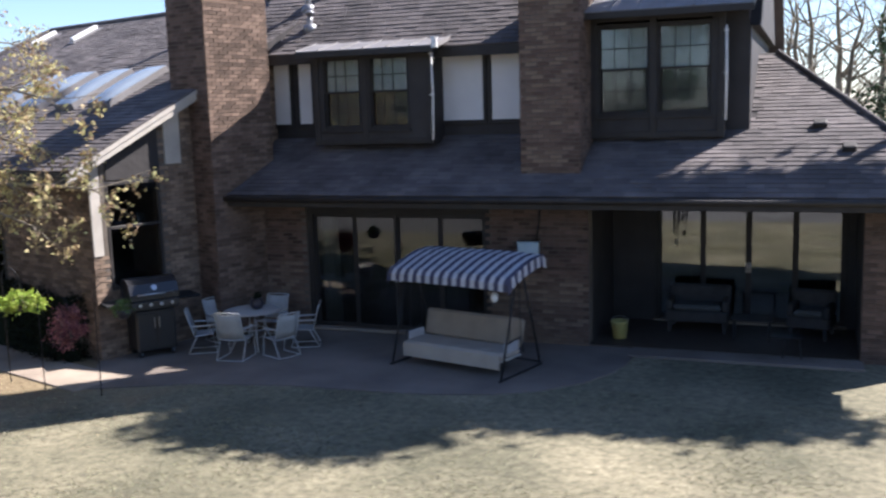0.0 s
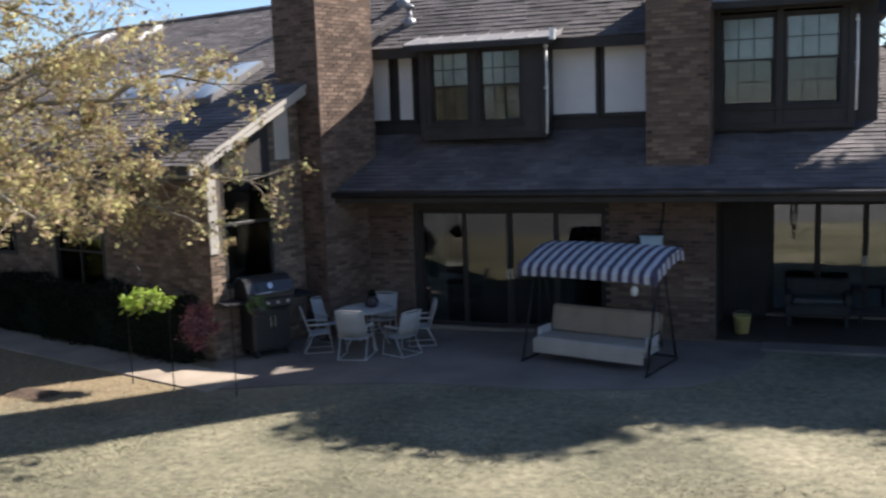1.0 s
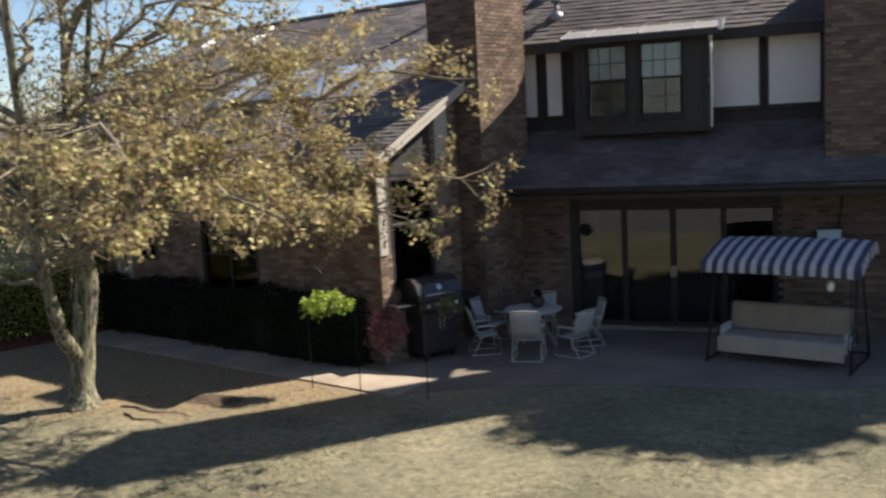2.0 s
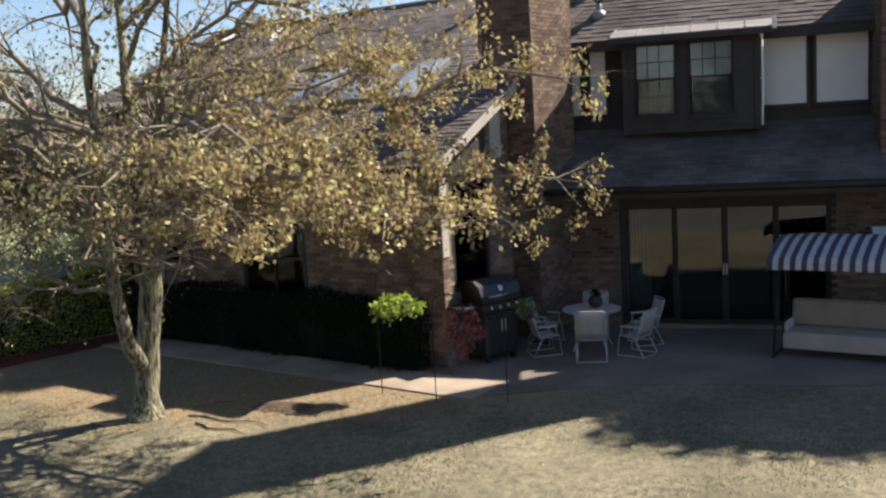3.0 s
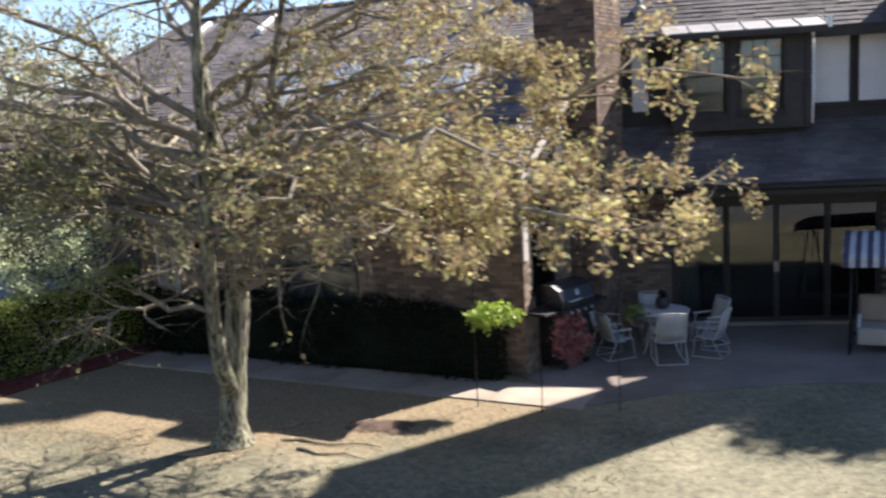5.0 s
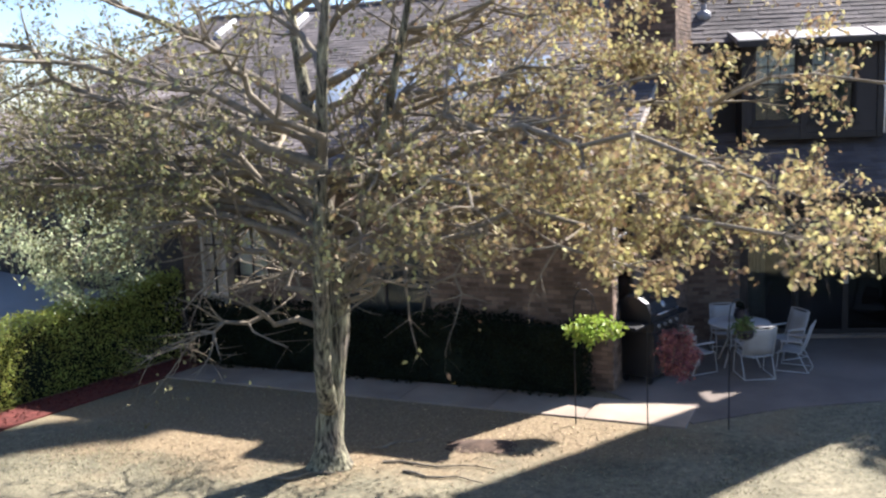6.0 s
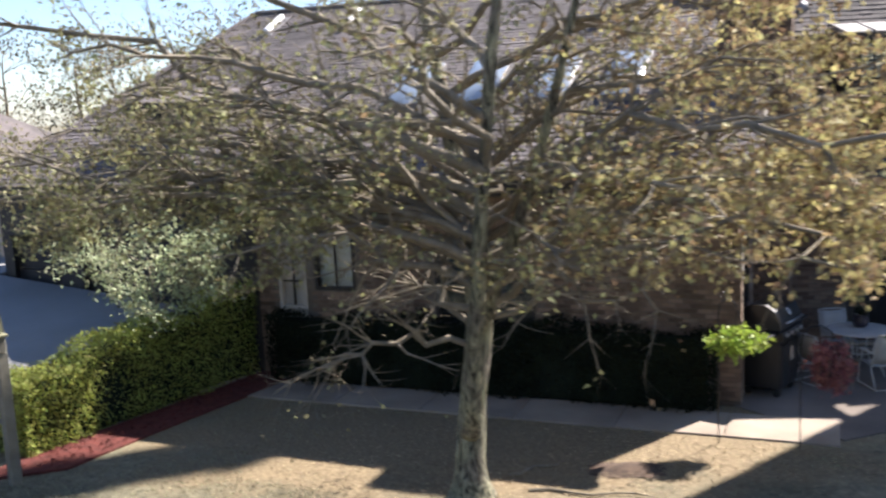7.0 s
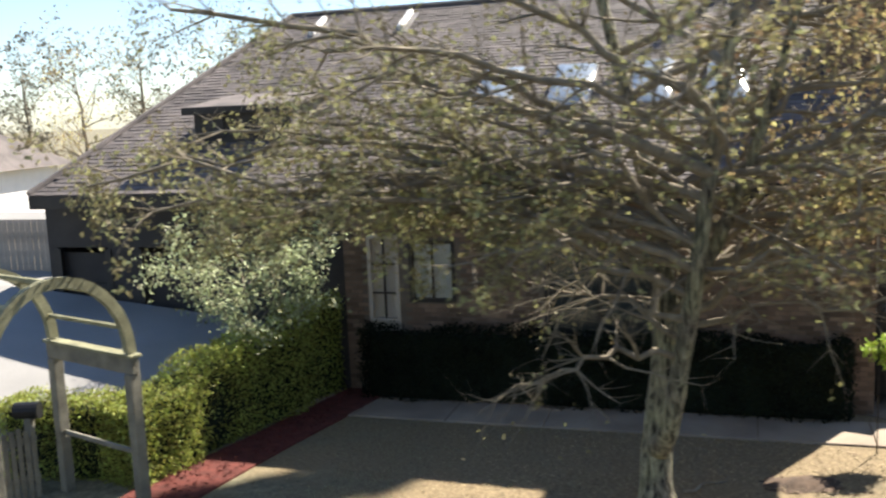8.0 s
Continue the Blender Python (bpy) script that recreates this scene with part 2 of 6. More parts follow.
def ground_material():
    """Dormant lawn, thinning into pine straw under the tree."""
    m = material("lawn", (0.122, 0.117, 0.071), 0.95, var=0.3, scale=0.45, fine=26, bump=0.6, tint=(0.185, 0.162, 0.105))
    nt = m.node_tree
    n, li = nt.nodes, nt.links
    p = n["Principled BSDF"]
    old = p.inputs["Base Color"].links[0].from_socket
    co = n.new("ShaderNodeTexCoord")
    sub = n.new("ShaderNodeVectorMath")
    sub.operation = "SUBTRACT"
    sub.inputs[1].default_value = (-11.6, 14.4, 0)
    li.new(co.outputs["Object"], sub.inputs[0])
    sc = n.new("ShaderNodeVectorMath")
    sc.operation = "MULTIPLY"
    sc.inputs[1].default_value = (0.18, 0.36, 0)
    li.new(sub.outputs[0], sc.inputs[0])
    ln = n.new("ShaderNodeVectorMath")
    ln.operation = "LENGTH"
    li.new(sc.outputs[0], ln.inputs[0])
    no = n.new("ShaderNodeTexNoise")
    no.inputs["Scale"].default_value, no.inputs["Detail"].default_value = 1.3, 6
    li.new(co.outputs["Object"], no.inputs["Vector"])
    ad = n.new("ShaderNodeMath")
    ad.operation = "MULTIPLY_ADD"
    ad.inputs[1].default_value, ad.inputs[2].default_value = 1.1, -0.55
    li.new(no.outputs["Fac"], ad.inputs[0])
    sm = n.new("ShaderNodeMath")
    sm.operation = "ADD"
    li.new(ln.outputs["Value"], sm.inputs[0])
    li.new(ad.outputs[0], sm.inputs[1])
    mr = n.new("ShaderNodeMapRange")
    mr.inputs["From Min"].default_value, mr.inputs["From Max"].default_value = 0.75, 1.15
    li.new(sm.outputs[0], mr.inputs["Value"])
    straw = n.new("ShaderNodeTexNoise")
    straw.inputs["Scale"].default_value, straw.inputs["Detail"].default_value = 22, 6
    li.new(co.outputs["Object"], straw.inputs["Vector"])
    cr = n.new("ShaderNodeValToRGB")
    cr.color_ramp.elements[0].color = (0.105, 0.076, 0.042, 1)
    cr.color_ramp.elements[1].color = (0.255, 0.195, 0.112, 1)
    cr.color_ramp.elements[0].position, cr.color_ramp.elements[1].position = 0.3, 0.7
    li.new(straw.outputs["Fac"], cr.inputs[0])
    tuft = n.new("ShaderNodeTexNoise")
    tuft.inputs["Scale"].default_value, tuft.inputs["Detail"].default_value, tuft.inputs["Roughness"].default_value = 7.0, 8, 0.75
    li.new(co.outputs["Object"], tuft.inputs["Vector"])
    tm = n.new("ShaderNodeMapRange")
    tm.inputs["From Min"].default_value, tm.inputs["From Max"].default_value = 0.32, 0.68
    tm.inputs["To Min"].default_value, tm.inputs["To Max"].default_value = 0.42, 1.4
    li.new(tuft.outputs["Fac"], tm.inputs["Value"])
    tufted = n.new("ShaderNodeVectorMath")
    tufted.operation = "SCALE"
    li.new(old, tufted.inputs[0])
    li.new(tm.outputs["Result"], tufted.inputs["Scale"])
    mx = n.new("ShaderNodeMix")
    mx.data_type = "RGBA"
    li.new(mr.outputs["Result"], mx.inputs["Factor"])
    li.new(cr.outputs[0], mx.inputs["A"])
    li.new(tufted.outputs[0], mx.inputs["B"])
    li.new(mx.outputs["Result"], p.inputs["Base Color"])
    return m


LAWN = ground_material()

# ---- building helpers ----


class Shape:
    """Collects faces of one mesh."""

    def __init__(self):
        self.v, self.f = [], []

    def add(self, verts, faces, m=None):
        k = len(self.v)
        self.v += [tuple(m @ Vector(p)) if m else tuple(p) for p in verts]
        self.f += [tuple(i + k for i in f) for f in faces]
        return self

    def box(self, x0, x1, y0, y1, z0, z1, m=None, c=0.0):
        """A box, its edges chamfered by c."""
        if not c:
            vs = [(x, y, z) for x in (x0, x1) for y in (y0, y1) for z in (z0, z1)]
            return self.add(vs, [(0, 1, 3, 2), (4, 6, 7, 5), (0, 4, 5, 1), (2, 3, 7, 6), (0, 2, 6, 4), (1, 5, 7, 3)], m)
        vs, at = [], {}
        for i, (x, sx) in enumerate(((x0, 1), (x1, -1))):
            for j, (y, sy) in enumerate(((y0, 1), (y1, -1))):
                for k, (z, sz) in enumerate(((z0, 1), (z1, -1))):
                    for a in range(3):
                        at[i, j, k, a] = len(vs)
                        vs.append((x + (a != 0) * sx * c, y + (a != 1) * sy * c, z + (a != 2) * sz * c))
        fs = []
        for s in (0, 1):
            a = [at[s, j, k, 0] for j, k in ((0, 0), (0, 1), (1, 1), (1, 0))]
            b = [at[i, s, k, 1] for i, k in ((0, 0), (1, 0), (1, 1), (0, 1))]
            d = [at[i, j, s, 2] for i, j in ((0, 0), (0, 1), (1, 1), (1, 0))]
            fs += [a if s == 0 else a[::-1], b if s == 0 else b[::-1], d if s == 0 else d[::-1]]
        for p in (0, 1):
            for q in (0, 1):
                fs.append((at[p, q, 0, 0], at[p, q, 1, 0], at[p, q, 1, 1], at[p, q, 0, 1]))
                fs.append((at[p, 0, q, 0], at[p, 1, q, 0], at[p, 1, q, 2], at[p, 0, q, 2]))
                fs.append((at[0, p, q, 1], at[1, p, q, 1], at[1, p, q, 2], at[0, p, q, 2]))
                for r in (0, 1):
                    fs.append((at[p, q, r, 0], at[p, q, r, 1], at[p, q, r, 2]))
        return self.add(vs, fs, m)

    def tube(self, pts, radii, n=8, m=None, cap=True):
        pts = [Vector(p) for p in pts]
        if not isinstance(radii, (list, tuple)):
            radii = [radii] * len(pts)
        vs, fs = [], []
        side = None
        for i, p in enumerate(pts):
            d = (pts[min(i + 1, len(pts) - 1)] - pts[max(i - 1, 0)])
            d = d.normalized() if d.length > 1e-9 else Vector((0, 0, 1))
            if side is None:
                side = d.orthogonal().normalized()
            side = (side - d * side.dot(d))
            side = side.normalized() if side.length > 1e-6 else d.orthogonal().normalized()
            up = d.cross(side)
            for k in range(n):
                a = 2 * math.pi * k / n
                vs.append(p + (side * math.cos(a) + up * math.sin(a)) * radii[i])
        for i in range(len(pts) - 1):
            for k in range(n):
                a, b = i * n + k, i * n + (k + 1) % n
                fs.append((a, b, b + n, a + n))
        if cap:
            fs.append(tuple(range(n))[::-1])
            fs.append(tuple(range((len(pts) - 1) * n, len(pts) * n)))
        return self.add(vs, fs, m)

    def lathe(self, rings, n=20, m=None):
        """Rings of (radius, z) round the z axis."""
        vs = [(r * math.cos(2 * math.pi * k / n), r * math.sin(2 * math.pi * k / n), z) for r, z in rings for k in range(n)]
        fs = [(i * n + k, i * n + (k + 1) % n, (i + 1) * n + (k + 1) % n, (i + 1) * n + k) for i in range(len(rings) - 1) for k in range(n)]
        fs += [tuple(range(n))[::-1], tuple(range((len(rings) - 1) * n, len(rings) * n))]
        return self.add(vs, fs, m)

    def prism(self, poly, z0, z1, m=None):
        """A flat polygon of (x, y), thickened from z0 to z1."""
        n = len(poly)
        vs = [(x, y, z0) for x, y in poly] + [(x, y, z1) for x, y in poly]
        fs = [tuple(range(n))[::-1], tuple(range(n, 2 * n))] + [(i, (i + 1) % n, (i + 1) % n + n, i + n) for i in range(n)]
        return self.add(vs, fs, m)

    def mesh(self, name, mat, smooth=False, tidy=True):
        me = bpy.data.meshes.new(name)
        me.from_pydata(self.v, [], self.f)
        if tidy and len(self.f) < 20000:
            bm = bmesh.new()
            bm.from_mesh(me)
            bmesh.ops.recalc_face_normals(bm, faces=bm.faces)
            bm.to_mesh(me)
            bm.free()
        for one in mat if isinstance(mat, (list, tuple)) else [mat]:
            me.materials.append(one)
        if smooth:
            me.polygons.foreach_set("use_smooth", [True] * len(me.polygons))
        return me


def thing(name, label, category, m=None, group="", kind=""):
    ob = new(name)
    ob.empty_display_size = 0.2
    ob.matrix_world = m or Matrix()
    return tagged(ob, label, category, group, kind)


def part(name, shape, mat, parent=None, label="", smooth=False, m=None, kind=""):
    """One mesh object; under parent, in the parent's own space."""
    ob = new(name, shape.mesh(name, mat, smooth))
    ob.parent = parent
    if m:
        ob.matrix_local = m
    if label or kind:
        tagged(ob, label, kind=kind)
    return ob


def structure(name, shape, mat, label, category="", m=None, smooth=False):
    ob = part(name, shape, mat, None, "", smooth)
    if m:
        ob.matrix_world = m
    return tagged(ob, label, category or name.split("_")[0], kind="structure")


def wall_boxes(x0, x1, z0, z1, thick, holes=()):
    """A wall in its own x-z plane, front at y = 0, with openings (x0, x1, z0, z1) through it."""
    s = Shape()
    cuts = sorted({x0, x1, *(h[0] for h in holes), *(h[1] for h in holes)})
    for a, b in zip(cuts, cuts[1:]):
        spans = sorted((h[2], h[3]) for h in holes if h[0] < (a + b) / 2 < h[1])
        z = z0
        for lo, hi in spans:
            if lo > z:
                s.box(a, b, 0, thick, z, lo)
            z = hi
        if z1 > z:
            s.box(a, b, 0, thick, z, z1)
    return s


BRICK_L, BRICK_H, JOINT = 0.203, 0.062, 0.011


def brick_shape():
    return Shape().box(0, BRICK_L, -0.012, 0.03, 0, BRICK_H, c=0.004)


def brick_places(x0, x1, z0, z1, inside):
    """Running bond: (x, z, length) of the bricks of a wall."""
    out = []
    rows = int((z1 - z0) / (BRICK_H + JOINT))
    for r in range(rows):
        z = z0 + r * (BRICK_H + JOINT)
        x = x0 - (0.5 * (BRICK_L + JOINT) if r % 2 else 0)
        while x < x1:
            a, b = max(x, x0), min(x + BRICK_L, x1)
            if b - a > 0.03 and inside((a + b) / 2, z + BRICK_H / 2):
                out.append((a, z, b - a))
            x += BRICK_L + JOINT
    return out


def bricks(parent, m, x0, x1, z0, z1, inside=lambda x, z: True, single=0, rnd=random.Random(5)):
    """Bricks over a wall's front: the first `single` of them as parts, the rest as one mesh."""
    rest = Shape()
    whole = None
    count = 0
    for x, z, length in brick_places(x0, x1, z0, z1, inside):
        d = rnd.uniform(-0.003, 0.003)
        if count < single and length > BRICK_L - 0.001:
            if whole is None:
                whole = brick_shape().mesh("brick", BRICK)
            ob = new("brick", whole)
            ob.parent = parent
            ob.matrix_local = m @ pose(x, d, z)
            count += 1
        else:
            rest.box(x, x + length, -0.012 + d, 0.02, z, z + BRICK_H, m)
    if rest.v:
        ob = new("brickwork", rest.mesh("brickwork", BRICK))
        ob.parent = parent
        tagged(ob, kind="stuff")


def shingles(parent, origin, along, up, width, length, inside, single=(0, 0, 0, 0), course=0.14, seed=3):
    """Shingle tabs on a roof plane: origin at the eave, along the eave and up the slope in unit vectors."""
    rnd = random.Random(seed)
    along, up = Vector(along).normalized(), Vector(up).normalized()
    nor = along.cross(up).normalized()
    if nor.z < 0:
        nor = -nor
    m = Matrix((along, up, nor)).transposed().to_4x4()
    m.translation = Vector(origin)
    tab = Shape().add(tab_faces(0, 0.30, course, 0.022)[0], tab_faces(0, 0.30, course, 0.022)[1])
    shared = None
    rest = Shape()
    count = 0
    for r in range(int(length / course)):
        y = r * course
        x = -rnd.uniform(0, 0.3)
        while x < width:
            w = rnd.choice((0.22, 0.28, 0.30, 0.34))
            a, b = max(0, x), min(width, x + w)
            if b - a > 0.04 and inside((a + b) / 2, y + course / 2):
                lift = rnd.uniform(0.014, 0.026)
                if single[0] < a < single[1] and single[2] < y < single[3] and count < 290:
                    if shared is None:
                        shared = tab.mesh("shingle", SHINGLE)
                    ob = new("shingle", shared)
                    ob.parent = parent
                    ob.matrix_local = m @ pose(a, y, lift - 0.02) @ Matrix.Diagonal(((b - a - 0.006) / 0.30, 1, 1, 1))
                    count += 1
                else:
                    vs, fs = tab_faces(a + 0.003, b - a - 0.006, course, lift)
                    rest.add([(px, py + y, pz) for px, py, pz in vs], fs, m)
            x += w
    ob = new("shingles", rest.mesh("shingles", SHINGLE, tidy=False))
    ob.parent = parent
    tagged(ob, kind="stuff")


def tab_faces(x, w, course, lift):
    """A thin wedge: thick at its butt, going under the next course."""
    vs = [(x, -0.004, 0), (x + w, -0.004, 0), (x + w, -0.004, lift), (x, -0.004, lift), (x + w, course * 1.25, 0.006), (x, course * 1.25, 0.006)]
    return vs, [(0, 1, 2, 3), (3, 2, 4, 5), (0, 3, 5), (1, 4, 2)]


def leaf_cloud(places, sizes, rnd, droop=0.0, shape=0.55):
    """Folded leaves (two quads each) at places; returns a Shape."""
    n = len(places)
    p = np.array(places)
    s = np.array(sizes)[:, None]
    d = rnd.normal(size=(n, 3))
    d[:, 2] -= droop * np.abs(rnd.normal(size=n)) * 2
    d /= np.linalg.norm(d, axis=1, keepdims=True)
    e = rnd.normal(size=(n, 3))
    e -= d * (d * e).sum(1, keepdims=True)
    e /= np.linalg.norm(e, axis=1, keepdims=True)
    f = np.cross(d, e)
    tip = p + d * s
    l = p + d * s * 0.45 + e * s * shape * 0.5 + f * s * 0.10
    r = p + d * s * 0.45 - e * s * shape * 0.5 + f * s * 0.10
    v = np.stack([p, l, tip, r], 1).reshape(-1, 3)
    sh = Shape()
    sh.v = [tuple(q) for q in v]
    k = np.arange(n) * 4
    sh.f = [tuple(q) for q in np.stack([k, k + 1, k + 2], 1)] + [tuple(q) for q in np.stack([k, k + 2, k + 3], 1)]
    return sh


def quick_mesh(name, shape, mat, parent=None, label="", kind=""):
    ob = new(name, shape.mesh(name, mat, tidy=False))
    ob.parent = parent
    if label or kind:
        tagged(ob, label, kind=kind)
    return ob

# ---- ground ----
g = Shape()
xs = [-900, -300, -120, -60, -40] + [-30 + 0.75 * i for i in range(57)] + [16, 24, 40, 60, 120, 300, 900]
ys = [-900, -300, -120, -60, -30, -15] + [-6 + 0.75 * i for i in range(37)] + [24, 30, 45, 80, 160, 400, 900]
near = lambda x, y: -20 < x < 9 and 4 < y < 13
for y in ys:
    for x in xs:
        g.v.append((x, y, 0.025 * (noise.noise((x * 0.6, y * 0.6, 0)) - 0.2) if near(x, y) else 0.0))
nx = len(xs)
g.f = [(j * nx + i, j * nx + i + 1, (j + 1) * nx + i + 1, (j + 1) * nx + i) for j in range(len(ys) - 1) for i in range(nx - 1)]
ground = structure("ground", g, LAWN, "dormant tan lawn with pine straw under the tree", "lawn", smooth=True)

# an added grey strip behind the lawn, out of view, for the glass doors to reflect
structure("road", Shape().box(-34, 30, -9, 4.0, -0.2, 0.008), ALLEY, "unseen grey asphalt strip added behind the lawn for reflections", "road")

WING = pose(-8.0, 15.0, 0, 0, 0, -17)      # the wing's own frame: x along its front to the right, y inward

# concrete path along the wing, cast in slabs
path_slabs = thing("pavement", "pale concrete garden path beside the hedge", "path", WING, kind="structure")
slab_x = -15.2
while slab_x < 0.6:
    w = 1.5
    part("slab", Shape().box(slab_x, min(slab_x + w - 0.012, 1.25), -1.28, -0.30, -0.15, 0.028, c=0.008), CONCRETE, path_slabs)
    slab_x += w
# patio with a rounded outer corner
edge = [(-8.2, 18.4), (-8.35, 15.4), (-7.05, 13.62), (-5.6, 14.3), (-4.0, 14.65), (-2.6, 14.72), (-1.6, 14.82), (-0.7, 15.05), (0.0, 15.45), (0.55, 16.05), (0.85, 16.7), (0.98, 17.3), (1.0, 17.75), (0.9, 18.4)]
structure("pavement_1", Shape().prism(edge, -0.12, 0.02), PATIO, "stained grey concrete patio with a rounded corner", "patio")
structure("pavement_2", Shape().box(0.9, 4.65, 17.8, 20.6, -0.12, 0.045, c=0.01), PATIO, "concrete porch slab in the recess", "porch")


def drive_z(x, y):
    """Height of the raised drive, in the wing's frame: climbing to the garage doors and to the left."""
    return 1.38 - 0.11 * max(min(x + 11.7, 3.0), -3.2) + 0.18 * min(y, 0.0)


def drive_slab(x_left, x_right, fronts, back, nx, ny):
    """A sloping slab; its right edge follows x_right(y), its front edge is interpolated between two depths."""
    s = Shape()
    for j in range(ny + 1):
        for i in range(nx + 1):
            u = i / nx
            y = (fronts[0] * (1 - u) + fronts[1] * u) * (1 - j / ny) + back * j / ny
            x = x_left + (x_right(y) - x_left) * u
            s.v += [(x, y, drive_z(x, y)), (x, y, -0.15)]
    k = lambda i, j, t: 2 * (j * (nx + 1) + i) + t
    for j in range(ny):
        for i in range(nx):
            s.f += [(k(i, j, 0), k(i + 1, j, 0), k(i + 1, j + 1, 0), k(i, j + 1, 0)), (k(i, j, 1), k(i, j + 1, 1), k(i + 1, j + 1, 1), k(i + 1, j, 1))]
    for i in range(nx):
        s.f += [(k(i, 0, 1), k(i + 1, 0, 1), k(i + 1, 0, 0), k(i, 0, 0)), (k(i, ny, 0), k(i + 1, ny, 0), k(i + 1, ny, 1), k(i, ny, 1))]
    for j in range(ny):
        s.f += [(k(0, j, 0), k(0, j + 1, 0), k(0, j + 1, 1), k(0, j, 1)), (k(nx, j, 1), k(nx, j + 1, 1), k(nx, j + 1, 0), k(nx, j, 0))]
    return s


structure("driveway", drive_slab(-30.0, lambda y: -9.2 + 0.186 * y, (-6.0, -3.5), -0.02, 24, 8), DRIVE, "pale concrete driveway climbing to the garage", "driveway", m=WING)
structure("driveway_court", drive_slab(-30.0, lambda y: -14.4, (-0.018, -0.018), 13.0, 10, 6), DRIVE, "pale concrete court beside the garage", "driveway", m=WING)

# red mulch bed along the clipped hedge
mulch = Shape().prism([(-18.5, 12.6), (-17.4, 13.0), (-16.45, 14.9), (-15.25, 17.1), (-15.9, 17.6), (-17.2, 15.2), (-18.3, 13.4)], -0.05, 0.03)
structure("mulch_bed", mulch, MULCH, "bed of red bark mulch along the hedge", "mulch bed")

# ---- main house: walls ----
T = 0.28
M0 = pose(0, 18.32, 0)
DOOR = (-5.55, -1.72, 0.06, 2.50)
w = structure("wall_south", wall_boxes(-7.15, 0.12, 0, 2.74, T, [DOOR]), MORTAR, "brown brick house wall behind the patio", "wall", m=M0)
w2 = structure("wall_recess_back", wall_boxes(0.12, 4.6, 0, 2.74, T, [(0.95, 4.45, 0.06, 2.34)]), SIDING, "dark panelled wall of the porch recess", "wall", m=pose(0, 20.6, 0))
structure("wall_recess_side", Shape().box(-0.12, 0.122, 18.60, 20.6, 0, 2.74), SIDING, "dark stained side wall of the porch recess", "wall")
w3 = structure("wall_south_2", wall_boxes(4.6, 6.0, 0, 2.74, T), MORTAR, "brown brick end wall beside the porch", "wall", m=M0)
structure("wall_recess_side_2", Shape().box(4.6, 4.85, 18.60, 20.6, 0, 2.74), SIDING, "dark side wall at the porch end", "wall")
structure("wall_east", Shape().box(5.8, 6.0, 18.6, 29, 0, 2.74), MORTAR, "brick end wall of the house", "wall")
structure("wall_north", Shape().box(-7.15, 5.8, 28.8, 29, 0, 2.74), MORTAR, "back wall of the house", "wall")
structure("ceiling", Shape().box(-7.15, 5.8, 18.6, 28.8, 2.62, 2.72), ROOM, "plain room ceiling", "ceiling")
structure("floor", Shape().box(-7.15, 5.8, 18.34, 28.8, -0.1, 0.05), ROOM_FLOOR, "wooden room floor coloured dark for a dim interior", "floor")
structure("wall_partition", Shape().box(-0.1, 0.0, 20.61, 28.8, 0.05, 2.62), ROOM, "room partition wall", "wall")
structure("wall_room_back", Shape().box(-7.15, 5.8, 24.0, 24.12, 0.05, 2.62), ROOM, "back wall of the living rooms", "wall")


def sliding_door(name, label, x0, x1, y, z0, z1, panes, glazing):
    """A glazed wall of doors: head, sill and jambs, each leaf with its own stiles, rails and pane."""
    d = thing(name, label, "glass door", kind="structure")
    fr = 0.06
    part("head", Shape().box(x0, x1, y, y + 0.14, z1 - fr, z1, c=0.006), TRIM, d)
    part("sill", Shape().box(x0 - 0.02, x1 + 0.02, y - 0.10, y + 0.14, z0 - 0.05, z0, c=0.006), CONCRETE, d, "pale threshold")
    for x in (x0, x1 - fr):
        part("jamb", Shape().box(x, x + fr, y, y + 0.14, z0, z1 - fr, c=0.006), TRIM, d)
    inner = (x1 - x0 - 2 * fr) / panes
    for i in range(panes):
        a, b = x0 + fr + i * inner, x0 + fr + (i + 1) * inner
        yy = y + (0.03 if i % 2 else 0.075)
        leaf = Shape()
        for bx in ((a, a + 0.055, z0, z1 - fr), (b - 0.055, b, z0, z1 - fr), (a + 0.055, b - 0.055, z0, z0 + 0.09), (a + 0.055, b - 0.055, z1 - fr - 0.06, z1 - fr)):
            leaf.box(bx[0], bx[1], yy, yy + 0.04, bx[2], bx[3], c=0.004)
        door_leaf = part("door_leaf", leaf, TRIM, d)
        pane = part("pane", Shape().box(a + 0.05, b - 0.05, yy + 0.015, yy + 0.022, z0 + 0.085, z1 - fr - 0.055), glazing, door_leaf, "reflecting glass pane")
        pane.visible_shadow = False
        if i in (1, 2):
            part("handle", Shape().box(b - 0.04 if i == 1 else a + 0.015, b - 0.015 if i == 1 else a + 0.04, yy - 0.03, yy, z0 + 0.95, z0 + 1.15, c=0.004), STEEL, door_leaf)
    return d


sliding_door("door_1", "dark-framed glass patio doors with four leaves", -5.49, -1.78, 18.36, 0.08, 2.40, 4, GLASS)
structure("trim", Shape().box(-5.55, -1.72, 18.35, 18.55, 2.40, 2.50).box(-5.55, -5.49, 18.35, 18.55, 0.06, 2.40).box(-1.78, -1.72, 18.35, 18.55, 0.06, 2.40), TRIM, "dark casing round the patio doors", "trim")
sliding_door("door_2", "dark-framed glass porch doors with four leaves", 0.95, 4.45, 20.63, 0.09, 2.34, 4, COATED)

